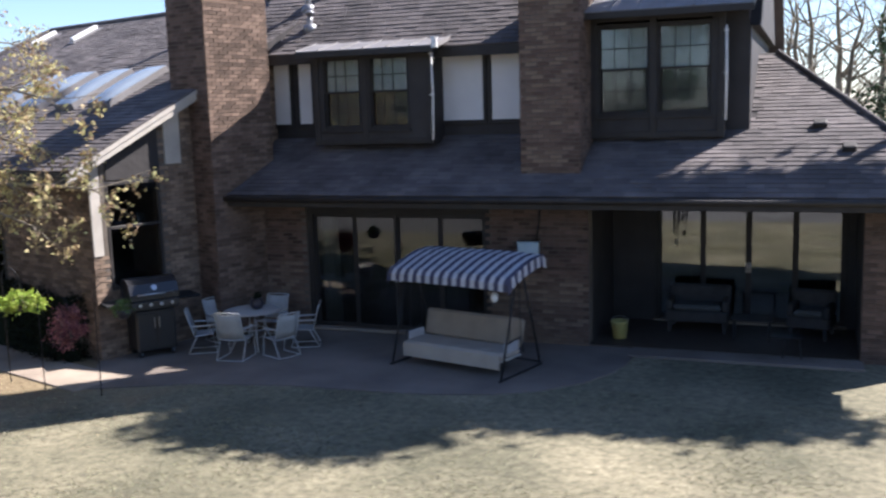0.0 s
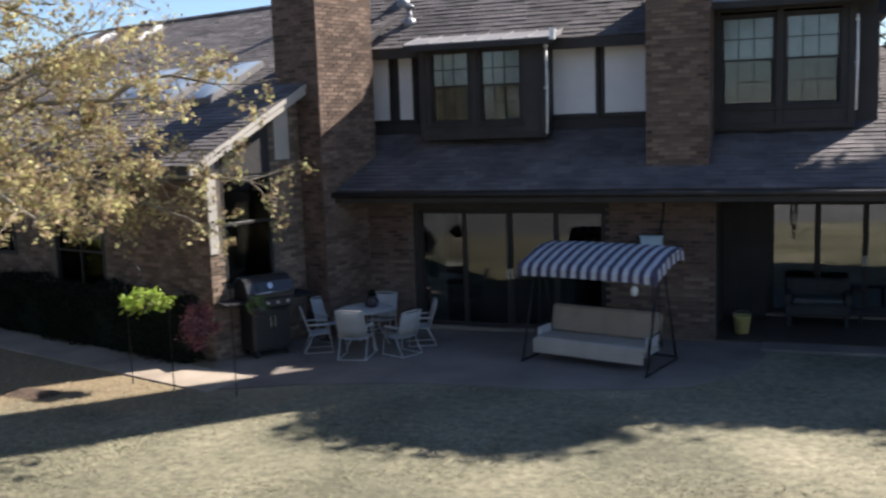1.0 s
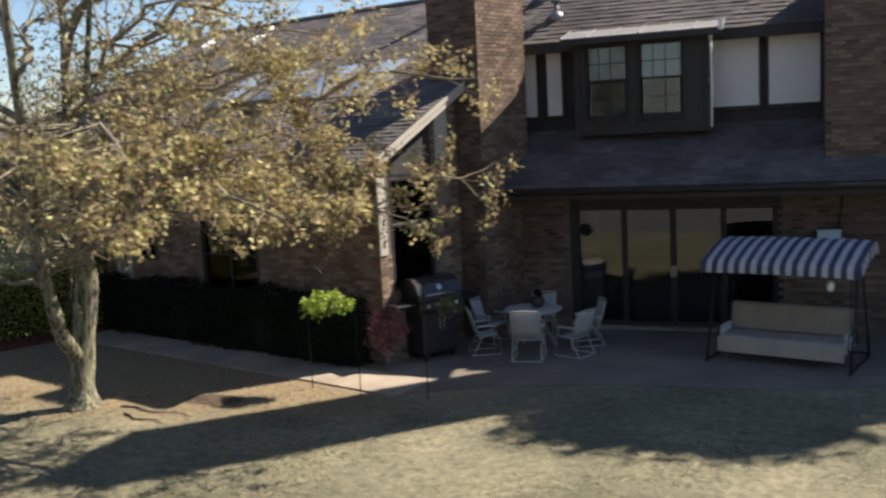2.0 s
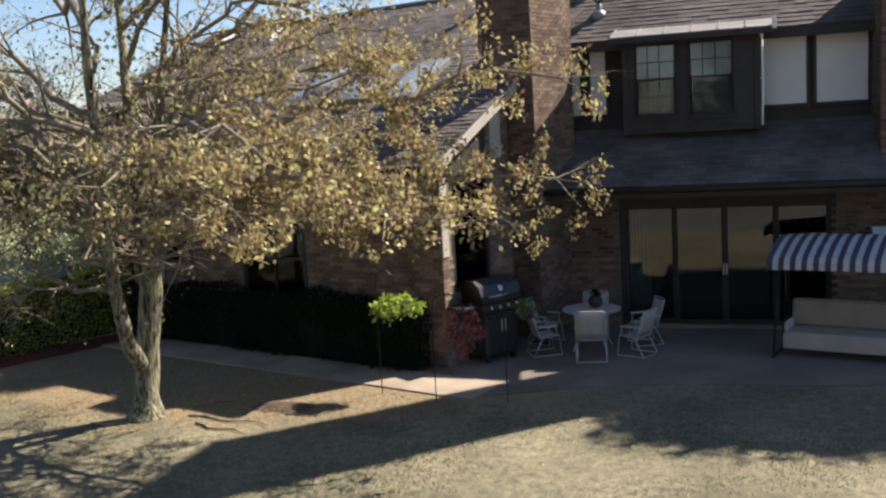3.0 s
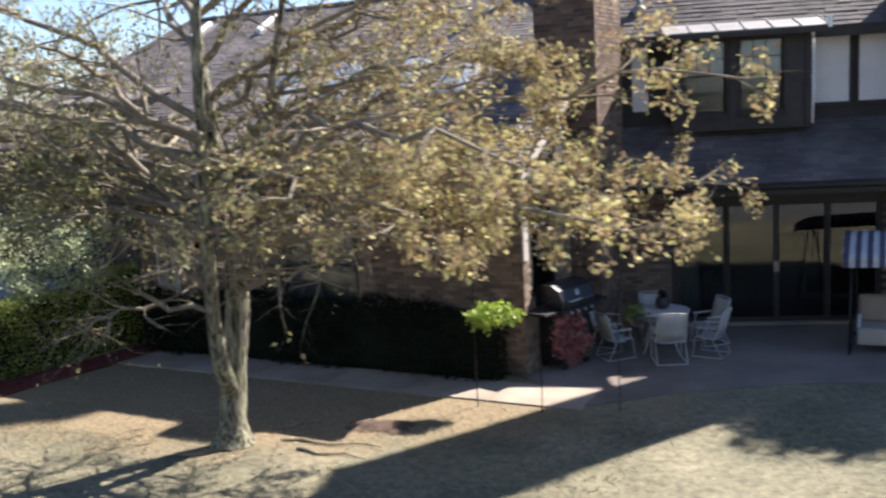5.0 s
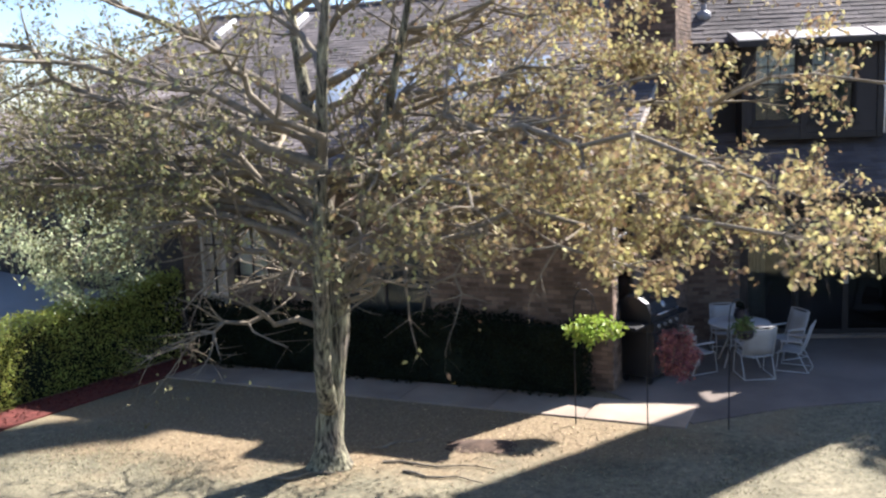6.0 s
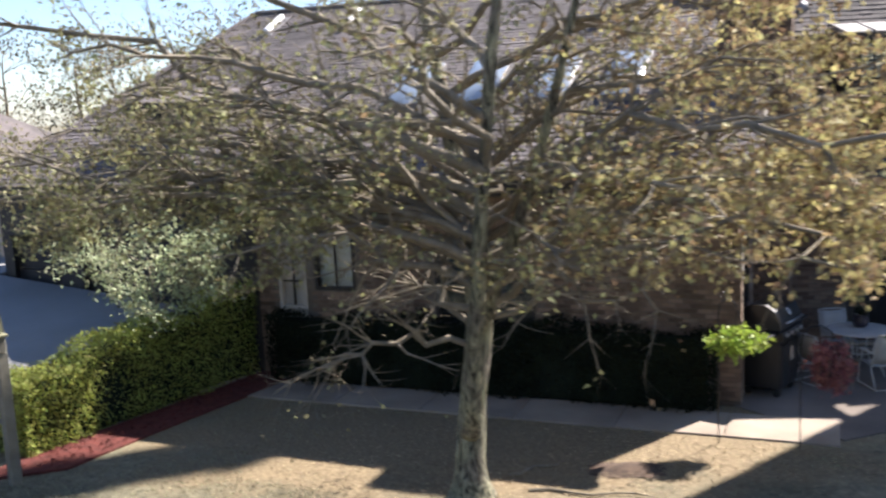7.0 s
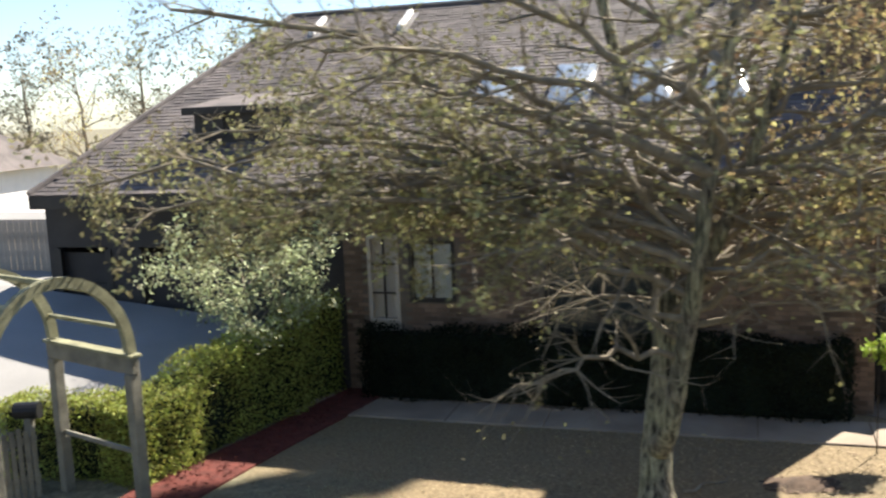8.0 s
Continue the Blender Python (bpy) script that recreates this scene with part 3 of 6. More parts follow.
# curtains drawn to the side, inside the glass
def curtain(x, y, width, z0, z1, label):
    c = thing("curtain", label, "curtain", pose(x, y, 0))
    s = Shape()
    n = 28
    for i in range(n):
        for k, z in enumerate((z0, z1)):
            wob = 0.035 * math.sin(i * 1.35) * (1.0 if k == 0 else 0.8)
            s.v.append((width * i / (n - 1) * (0.9 if k else 1.0), wob, z))
    s.f = [(2 * i, 2 * i + 2, 2 * i + 3, 2 * i + 1) for i in range(n - 1)]
    ob = part("cloth", s, CURTAIN, c, smooth=True)
    mod = ob.modifiers.new("thickness", "SOLIDIFY")
    mod.thickness = 0.006
    part("rod", Shape().tube([(-0.1, 0, z1 + 0.02), (width + 0.1, 0, z1 + 0.02)], 0.012), IRON, c)
    return c


curtain(-5.42, 18.72, 0.42, 0.07, 2.32, "pale curtain drawn aside behind the patio doors")

# ---- eave and lower roof ----
EY, EZ, SL = 17.42, 2.80, 0.50
up_v = Vector((0, 1, SL)).normalized()
s = Shape().box(-7.25, 6.25, EY, EY + 0.03, EZ - 0.22, EZ - 0.005, c=0.004)
structure("trim_fascia", s, TRIM, "dark fascia board along the lower eave", "fascia")
structure("ceiling_soffit", Shape().box(-7.25, 6.2, EY + 0.03, 18.32, EZ - 0.16, EZ - 0.14), TRIM, "dark soffit under the lower eave", "soffit")
structure("ceiling_porch", Shape().box(0.122, 4.6, 18.32, 20.6, 2.66, 2.70), TRIM, "dark porch ceiling", "ceiling")
gut = Shape()
gut.tube([(-7.2, EY - 0.05, EZ - 0.07), (6.2, EY - 0.05, EZ - 0.07)], 0.055, 8)
structure("trim_gutter", gut, TRIM, "dark half-round gutter along the lower eave", "gutter", smooth=True)


def slab_of(corners, thick=0.10):
    """A roof slab below the polygon of corners."""
    n = len(corners)
    vs = [Vector(c) for c in corners]
    nor = (vs[1] - vs[0]).cross(vs[-1] - vs[0]).normalized()
    if nor.z < 0:
        nor = -nor
    s = Shape()
    s.add([*vs, *[v - nor * thick for v in vs]], [tuple(range(n)), tuple(range(n, 2 * n))[::-1]] + [(i, (i + 1) % n, (i + 1) % n + n, i + n) for i in range(n)])
    return s


def rz(y):
    return EZ + SL * (y - EY)


APEX = (3.1, 22.3, rz(22.3))
LEFT_X, RIGHT_X = -7.3, 6.2
lower = [(LEFT_X, EY, EZ), (RIGHT_X, EY, EZ), APEX, (2.7, 22.3, rz(22.3)), (2.7, 19.44, rz(19.44)), (LEFT_X, 19.44, rz(19.44))]
roof1 = structure("roof_lower", slab_of(lower), UNDERLAY, "grey-brown shingled lower roof of the house", "roof")
hip_run = (RIGHT_X - APEX[0]) / (APEX[1] - EY)


def in_lower(x, d):
    y = EY + d * up_v.y
    return (y < 19.40 or x + LEFT_X > 2.72) and x + LEFT_X < RIGHT_X - hip_run * (y - EY) - 0.05 and y < 22.2


roof1_side = structure("roof_hip", slab_of([(RIGHT_X, EY, EZ), (RIGHT_X, 29, EZ), (APEX[0], 29, APEX[2]), APEX]), SHINGLE, "shingled hip slope at the house end", "roof")
s = Shape().tube([(RIGHT_X - 0.02, EY + 0.02, EZ + 0.03), (APEX[0], APEX[1], APEX[2] + 0.03)], 0.05, 6)
structure("trim_hip", s, SHINGLE, "shingle hip cap", "roof cap")

# ---- upper storey ----
UY = 19.42
PANELS = [(-6.84, -6.38), (-6.17, -5.87), (-3.05, -2.15), (-1.98, -1.10)]
WIN_MID = [(-5.26, -4.44), (-4.26, -3.42)]
WIN_R = [(0.14, 1.08), (1.20, 2.14)]
structure("wall_upper", wall_boxes(-7.15, 2.75, 3.5, 5.62, 0.25, [(-5.30, -3.38, 3.95, 5.45), (0.12, 2.18, 4.05, 5.60)]), SIDING, "dark stained timber wall of the upper storey", "wall", m=pose(0, UY, 0))
structure("wall_upper_infill", Shape().box(1.9, 2.72, UY + 0.03, 20.6, 5.622, 6.12), SIDING, "dark siding between the dormer roof and the end wall", "wall")
structure("wall_upper_east", Shape().box(2.5, 2.75, UY + 0.25, 27, 3.5, 5.62), SIDING, "dark stained end wall of the upper storey", "wall")
structure("wall_upper_west", Shape().box(-7.15, -6.95, UY + 0.25, 27, 3.5, 5.62), SIDING, "dark end wall of the upper storey", "wall")
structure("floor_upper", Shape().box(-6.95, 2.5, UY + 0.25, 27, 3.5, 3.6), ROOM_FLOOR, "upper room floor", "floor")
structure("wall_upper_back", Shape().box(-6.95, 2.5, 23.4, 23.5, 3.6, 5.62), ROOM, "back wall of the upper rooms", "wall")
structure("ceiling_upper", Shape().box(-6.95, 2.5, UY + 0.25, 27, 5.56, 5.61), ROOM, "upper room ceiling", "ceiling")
for a, b in PANELS:
    z0, z1 = (4.10, 5.33)
    pn = thing("stucco_panel", "white stucco panel framed in dark timber", "wall panel", group="white panels of the upper storey", kind="structure")
    part("stucco", Shape().box(a, b, UY - 0.02, UY - 0.001, z0, z1, c=0.004), STUCCO, pn)
    for x0, x1, y0, y1 in ((a - 0.075, a, z0 - 0.08, z1 + 0.08), (b, b + 0.075, z0 - 0.08, z1 + 0.08), (a, b, z0 - 0.08, z0), (a, b, z1, z1 + 0.08)):
        part("timber", Shape().box(x0, x1, UY - 0.05, UY - 0.002, y0, y1, c=0.006), TRIM, pn)


def sash_window(name, x0, x1, y, z0, z1, label):
    """Double-hung window: frame, two sashes with muntins, panes, a half-drawn blind, a dark sheet for the room's shade.
    """
    wn_ = thing(name, label, "window", kind="structure")
    fr = Shape()
    for b in ((x0, x0 + 0.025, z0, z1), (x1 - 0.025, x1, z0, z1), (x0 + 0.025, x1 - 0.025, z0, z0 + 0.05), (x0 + 0.025, x1 - 0.025, z1 - 0.05, z1)):
        fr.box(b[0], b[1], y - 0.03, y + 0.09, b[2], b[3], c=0.005)
    part("window_frame", fr, TRIM, wn_)
    part("window_sill", Shape().box(x0 - 0.04, x1 + 0.04, y - 0.07, y + 0.05, z0 - 0.05, z0, c=0.006), TRIM, wn_)
    mid = (z0 + z1) / 2
    for k, (a, b, yy) in enumerate(((mid, z1 - 0.05, y), (z0 + 0.05, mid + 0.03, y + 0.035))):
        sh = Shape()
        for bx in ((x0 + 0.025, x0 + 0.055, a, b), (x1 - 0.055, x1 - 0.025, a, b), (x0 + 0.055, x1 - 0.055, a, a + 0.035), (x0 + 0.055, x1 - 0.055, b - 0.035, b)):
            sh.box(bx[0], bx[1], yy, yy + 0.03, bx[2], bx[3], c=0.003)
        for i in (1, 2):
            mx = x0 + 0.055 + (x1 - x0 - 0.17) * i / 3
            sh.box(mx - 0.008, mx + 0.008, yy + 0.004, yy + 0.026, a + 0.035, b - 0.035)
        mz = (a + b) / 2
        sh.box(x0 + 0.055, x1 - 0.055, yy + 0.006, yy + 0.024, mz - 0.008, mz + 0.008)
        sash = part("sash", sh, TRIM, wn_)
        pane = part("pane", Shape().box(x0 + 0.08, x1 - 0.08, yy + 0.012, yy + 0.017, a + 0.03, b - 0.03), WINDOW_GLASS, sash)
        pane.visible_shadow = False
    part("blind", Shape().box(x0 + 0.06, x1 - 0.06, y + 0.10, y + 0.11, mid + 0.02, z1 - 0.06), BLIND, wn_, "pale blind drawn half down")
    part("blind", Shape().box(x0 + 0.06, x1 - 0.06, y + 0.16, y + 0.17, z0 + 0.06, mid + 0.03), material_dim, wn_, "dark sheet standing in for the dim room behind the lower sash")
    return wn_


# dark sheet colour stands in for room shade behind panes; also colours porch cushions
material_dim = material("dark sheet and cushion", (0.07, 0.075, 0.075), 0.9, var=0.2)


def bay(name, label, x0, x1, y, z0, z1, wins, depth, sill):
    """A shallow box bay round a pair of windows: front built round the openings, cheeks, base."""
    b = thing(name, label, "dormer", kind="structure")
    holes = [(a, c, sill, z1 - 0.08) for a, c in wins]
    part("front", wall_boxes(x0, x1, z0, z1, 0.06, holes), SIDING, b, m=pose(0, y, 0))
    for x in (x0, x1 - 0.05):
        part("cheek", Shape().box(x, x + 0.05, y + 0.06, y + depth, z0, z1), SIDING, b)
    part("base", Shape().box(x0 + 0.05, x1 - 0.05, y + 0.06, y + depth, z0, z0 + 0.05), SIDING, b)
    for x in (x0 - 0.02, (wins[0][1] + wins[1][0]) / 2 - 0.06, x1 - 0.10):
        part("board", Shape().box(x, x + 0.12, y - 0.025, y - 0.002, z0, z1, c=0.005), TRIM, b)
    part("board", Shape().box(x0 + 0.1, x1 - 0.1, y - 0.022, y - 0.002, z0 + 0.02, z0 + 0.12, c=0.005), TRIM, b)
    return b


bay("bay_1", "dark box bay with a pair of sash windows", -5.44, -2.97, 18.74, 3.68, 5.50, WIN_MID, 0.68, 3.95)
bay("bay_2", "dark dormer with a pair of sash windows", 0.02, 2.34, 19.02, 3.70, 5.84, WIN_R, 0.40, 4.09)
k = 1
for wins, y, z0, z1 in ((WIN_MID, 18.76, 3.97, 5.40), (WIN_R, 19.04, 4.10, 5.72)):
    for a, c in wins:
        sash_window("window_%d" % k, a, c, y, z0, z1, "dark sash window with muntins and a half-drawn blind")
        k += 1
# pale drip strips at the outer corners of the two bays
for x, y, z0, z1 in ((-2.94, 18.72, 3.75, 5.45), (2.37, 19.02, 4.0, 5.60)):
    d = thing("downspout", "thin pale downspout at the bay's corner", "downspout")
    part("pipe", Shape().tube([(x, y, z1), (x + 0.01, y + 0.02, (z0 + z1) / 2), (x, y, z0)], 0.022, 8), WHITE, d, smooth=True)
    part("bracket", Shape().box(x - 0.035, x + 0.035, y - 0.03, y + 0.05, (z0 + z1) / 2 - 0.015, (z0 + z1) / 2 + 0.015), WHITE, d)
    part("bracket", Shape().box(x - 0.035, x + 0.035, y - 0.03, y + 0.05, z1 - 0.1, z1 - 0.07), WHITE, d)

# ---- upper roof ----
VY, VZ, VS = 18.98, 5.50, 0.78
RIDGE_Y = 22.9
RIDGE_Z = VZ + VS * (RIDGE_Y - VY)
UX0, UX1 = -7.45, 3.1
CUT_X, CUT_Y = -0.02, 20.05      # right of here the slope starts behind the dormer
cut_z = VZ + VS * (CUT_Y - VY)
upper = slab_of([(UX0, VY, VZ), (CUT_X, VY, VZ), (CUT_X, RIDGE_Y, RIDGE_Z), (UX0, RIDGE_Y, RIDGE_Z)], 0.12)
behind = slab_of([(CUT_X + 0.003, CUT_Y, cut_z), (UX1, CUT_Y, cut_z), (UX1, RIDGE_Y, RIDGE_Z), (CUT_X + 0.003, RIDGE_Y, RIDGE_Z)], 0.12)
upper.add(behind.v, behind.f)
roof2 = structure("roof_upper", upper, UNDERLAY, "steep shingled upper roof of the house", "roof")
structure("roof_upper_back", slab_of([(UX0, 27.3, VZ), (UX1, 27.3, VZ), (UX1, RIDGE_Y, RIDGE_Z), (UX0, RIDGE_Y, RIDGE_Z)], 0.12), SHINGLE, "back slope of the upper roof", "roof")
structure("trim_upper_fascia", Shape().box(UX0, CUT_X, VY - 0.01, VY + 0.02, VZ - 0.20, VZ - 0.02).box(UX0, CUT_X, VY + 0.02, UY - 0.05, VZ - 0.12, VZ - 0.10), TRIM, "dark fascia and soffit of the upper eave", "fascia")
structure("trim_ridge", Shape().tube([(UX0, RIDGE_Y, RIDGE_Z + 0.02), (UX1, RIDGE_Y, RIDGE_Z + 0.02)], 0.07, 6), SHINGLE, "shingle ridge cap", "roof cap")
for x in (UX0 + 0.2, UX1 - 0.4):
    gs = Shape().add([(x, VY + 0.5, VZ + 0.1), (x, 26.8, VZ + 0.1), (x, RIDGE_Y, RIDGE_Z - 0.15), (x + 0.2, VY + 0.5, VZ + 0.1), (x + 0.2, 26.8, VZ + 0.1), (x + 0.2, RIDGE_Y, RIDGE_Z - 0.15)],
                     [(0, 1, 2), (3, 5, 4), (0, 3, 4, 1), (1, 4, 5, 2), (2, 5, 3, 0)])
    structure("wall_gable", gs, SIDING, "dark timbered gable", "wall")


def shed_roof(name, x0, x1, y0, z0, slope, label):
    """A shallow roof over a bay, running back into the steep roof."""
    y1 = (VZ - VS * VY - z0 + slope * y0) / (slope - VS) + 0.25
    ob = structure(name, slab_of([(x0, y0, z0), (x1, y0, z0), (x1, y1, z0 + slope * (y1 - y0)), (x0, y1, z0 + slope * (y1 - y0))], 0.07), BAY_ROOF, label, "roof")
    structure(name + "_fascia", Shape().box(x0, x1, y0 - 0.03, y0 - 0.002, z0 - 0.13, z0 - 0.02, c=0.004), TRIM, "dark fascia of the bay roof", "fascia")
    u = Vector((0, 1, slope)).normalized()
    n_ = int((x1 - x0) / 0.42)
    for i in range(n_ + 1):
        x = x0 + (x1 - x0 - 0.02) * i / n_
        part("seam", Shape().box(x, x + 0.02, 0, (y1 - y0) / u.y - 0.01, 0.0, 0.022, Matrix.Translation((0, y0, z0)) @ pose(0, 0, 0, math.degrees(math.atan(slope)))), BAY_ROOF, ob)
    # closing cheeks below the slab
    for x in (x0 + 0.12, x1 - 0.2):
        structure(name + "_cheek", Shape().add([(x, y0 + 0.15, z0 - 0.06), (x, y1, z0 - 0.06), (x, y1, z0 + slope * (y1 - y0) - 0.06), (x + 0.06, y0 + 0.15, z0 - 0.06), (x + 0.06, y1, z0 - 0.06), (x + 0.06, y1, z0 + slope * (y1 - y0) - 0.06)],
                  [(0, 1, 2), (3, 5, 4), (0, 3, 4, 1), (1, 4, 5, 2), (2, 5, 3, 0)]), TRIM, "dark cheek under the bay roof", "trim")
    return ob


shed_roof("roof_bay", -5.62, -2.72, 18.34, 5.50, 0.22, "shallow grey metal roof of the window bay")
shed_roof("roof_dormer", -0.05, 2.85, 18.50, 5.91, 0.34, "shallow grey metal roof of the dormer")
structure("trim_bay_bracket", Shape().box(-2.77, -2.69, 18.30, 18.44, 5.44, 5.64, c=0.01), WHITE, "white end bracket of the bay roof", "trim")

for x, y, h in ((-6.35, 20.3, 0.45), (-5.85, 20.9, 0.4), (-6.0, 19.7, 0.3)):
    z = VZ + VS * (y - VY)
    v = thing("roof_vent", "galvanised vent pipe with a cap on the shingle roof", "roof vent", pose(x, y, z), group="roof vents")
    part("flashing", Shape().lathe([(0.16, -0.12), (0.13, 0.06), (0.06, 0.10)], 14), PIPE, v, smooth=True)
    part("pipe", Shape().lathe([(0.055, -0.1), (0.055, h)], 14), PIPE, v, smooth=True)
    part("cap", Shape().lathe([(0.10, h - 0.02), (0.11, h + 0.03), (0.03, h + 0.07)], 14), PIPE, v, smooth=True)
for x, y in ((3.9, 19.5), (4.35, 18.75)):
    v = thing("roof_vent", "dark square vent on the shingle roof", "roof vent", pose(x, y, rz(y), math.degrees(math.atan(SL))), group="roof vents")
    part("hood", Shape().box(-0.11, 0.11, -0.09, 0.09, 0.0, 0.11, c=0.02), TRIM, v)
    part("flange", Shape().box(-0.16, 0.16, -0.15, 0.15, -0.01, 0.012), TRIM, v)


def chimney(name, label, x0, x1, y0, y1, z0, z1, m, single_front=0):
    """A brick stack: core, brick faces on its four sides, corbelled top, flue."""
    c = thing(name, label, "chimney", m)
    part("core", Shape().box(x0, x1, y0, y1, z0, z1), MORTAR, c)
    bricks(c, pose(0, y0, 0), x0, x1, max(z0, 0), z1, single=single_front)
    bricks(c, pose(x1, 0, 0, 0, 0, 90), y0, y1, max(z0, 0), z1)
    bricks(c, pose(x0, 0, 0, 0, 0, -90), -y1, -y0, max(z0, 0), z1)
    part("crown", Shape().box(x0 - 0.05, x1 + 0.05, y0 - 0.05, y1 + 0.05, z1, z1 + 0.12, c=0.01), CONCRETE, c)
    part("flue", Shape().lathe([(0.15, z1 + 0.1), (0.15, z1 + 0.4), (0.12, z1 + 0.4)], 16, pose((x0 + x1) / 2, (y0 + y1) / 2, 0)), TERRACOTTA, c, smooth=True)
    return c


chimney("chimney", "tall brown brick chimney rising through the lower roof", -1.03, 0.02, 18.10, 19.97, 2.9, 12.4, Matrix(), 290)
chimney("chimney", "tall brown brick chimney against the wing's gable", -0.63, 0.475, 2.38, 3.92, 0.0, 7.1, WING, 0)

# ---- wing ----
WY = 0.10                       # the front wall's plane in the wing's frame
HOLES = [(-7.88, -7.33, 0.25, 2.66), (-7.15, -6.36, 1.55, 2.58), (-4.9, -3.2, 1.0, 2.5), (-14.05, -12.95, 0.0, 2.45), (-12.30, -9.6, 0.0, 2.45)]
ww = structure("wall_wing", wall_boxes(-8.30, -0.10, 0, 3.42, 0.25, [h for h in HOLES if h[0] > -8.3]), MORTAR, "brown brick front wall of the wing", "wall", m=WING @ pose(0, WY, 0))
structure("wall_wing_garage", wall_boxes(-14.25, -8.302, 0, 3.42, 0.25, [h for h in HOLES if h[1] < -8.3]), SIDING, "dark stained timber front of the garage", "wall", m=WING @ pose(0, WY, 0))
structure("wall_wing_back", Shape().box(-14.25, -0.35, 13.0, 13.2, 0, 3.4), MORTAR, "back wall of the wing", "wall", m=WING)
structure("wall_wing_west", Shape().box(-14.25, -14.05, WY + 0.25, 13.0, 0, 3.4), MORTAR, "end wall of the wing", "wall", m=WING)
structure("floor_wing", Shape().box(-14.05, -0.35, WY + 0.25, 13.0, -0.05, 0.04), ROOM_FLOOR, "floor of the wing's rooms", "floor", m=WING)
structure("wall_wing_room", Shape().box(-9.0, -0.35, 4.6, 4.7, 0.04, 3.3), ROOM, "back wall of the wing's room", "wall", m=WING)
structure("wall_garage", Shape().box(-9.15, -9.0, WY + 0.25, 13.0, 0.04, 3.3), ROOM, "dark garage side wall", "wall", m=WING)

RS = 0.5


def wz(y):
    return 3.65 + RS * y


# gable wall towards the patio, cut round a tall raked window
gb = Shape()


def gable_piece(y0, y1, z0, top):
    x0, x1 = -0.35, -0.10
    za, zb = top(y0), top(y1)
    gb.add([(x0, y0, z0), (x1, y0, z0), (x1, y1, z0), (x0, y1, z0), (x0, y0, za), (x1, y0, za), (x1, y1, zb), (x0, y1, zb)],
           [(0, 3, 2, 1), (4, 5, 6, 7), (0, 1, 5, 4), (1, 2, 6, 5), (2, 3, 7, 6), (3, 0, 4, 7)])


under = lambda y: wz(min(y, 2 * 6.7 - y)) - 0.12
gable_piece(WY, 0.42, 0, under)
gable_piece(0.42, 1.58, 0, lambda y: 1.25)
gable_piece(0.42, 1.58, 3.2, under)
gable_piece(1.58, 6.7, 0, under)
gable_piece(6.7, 13.2, 0, under)
gw = structure("wall_gable_wing", gb, MORTAR, "brown brick gable wall of the wing", "wall", m=WING)
# upper pale strip paints sunlit wall beside the raked window; lower one is a board
structure("trim_gable_board", Shape().box(-0.095, -0.06, 1.72, 2.08, 3.45, 4.42, c=0.004).box(-0.095, -0.07, WY - 0.0, 0.30, 1.9, 3.50, c=0.004), FASCIA, "pale corner board and painted sunlit strip beside the gable window", "trim", m=WING)
gwin = thing("window_5", "tall dark gable window over the grill", "window", WING, kind="structure")
fr = Shape()
for b in ((0.42, 0.48, 1.25, 3.2), (1.52, 1.58, 1.25, 3.2), (0.48, 1.52, 1.25, 1.31), (0.48, 1.52, 3.14, 3.2), (0.48, 1.52, 2.35, 2.40)):
    fr.box(-0.18, -0.09, b[0], b[1], b[2], b[3], c=0.005)
part("window_frame", fr, TRIM, gwin)
for a, b in ((1.31, 2.35), (2.40, 3.14)):
    pane = part("pane", Shape().box(-0.14, -0.132, 0.48, 1.52, a, b), WINDOW_GLASS, gwin)
    pane.visible_shadow = False
part("transom_panel", Shape().add([(-0.097, 0.45, 3.24), (-0.097, 1.58, 3.24), (-0.097, 1.58, wz(1.58) - 0.2), (-0.097, 0.45, wz(0.45) - 0.2), (-0.075, 0.45, 3.24), (-0.075, 1.58, 3.24), (-0.075, 1.58, wz(1.58) - 0.2), (-0.075, 0.45, wz(0.45) - 0.2)],
                                  [(0, 1, 2, 3), (4, 7, 6, 5), (0, 4, 5, 1), (1, 5, 6, 2), (2, 6, 7, 3), (3, 7, 4, 0)]), SIDING, gwin, "dark raked panel under the roof")

# wing roof: long slope to the lawn, hip at the garage end
WE, WR = -0.40, 6.7
WX0, WX1 = -14.15, 0.15
HIP_X = -12.15
wing_front = [(WX0, WE, wz(WE)), (WX1, WE, wz(WE)), (WX1, WR, wz(WR)), (HIP_X, WR, wz(WR))]
roof3 = structure("roof_wing", slab_of(wing_front, 0.14), UNDERLAY, "sunlit grey-brown shingled roof of the wing", "roof", m=WING)
structure("roof_wing_hip", slab_of([(WX0, WE, wz(WE)), (HIP_X, WR, wz(WR)), (WX0, 2 * WR - WE, wz(WE))], 0.14), SHINGLE, "shingled hip end of the garage roof", "roof", m=WING)
structure("roof_wing_back", slab_of([(WX0, 2 * WR - WE, wz(WE)), (WX1, 2 * WR - WE, wz(WE)), (WX1, WR, wz(WR)), (HIP_X, WR, wz(WR))], 0.14), SHINGLE, "back slope of the wing roof", "roof", m=WING)
structure("trim_wing_ridge", Shape().tube([(HIP_X, WR, wz(WR) + 0.02), (WX1, WR, wz(WR) + 0.02)], 0.07, 6).tube([(WX0, WE, wz(WE) + 0.03), (HIP_X, WR, wz(WR) + 0.03)], 0.06, 6), SHINGLE, "shingle ridge and hip caps", "roof cap", m=WING)
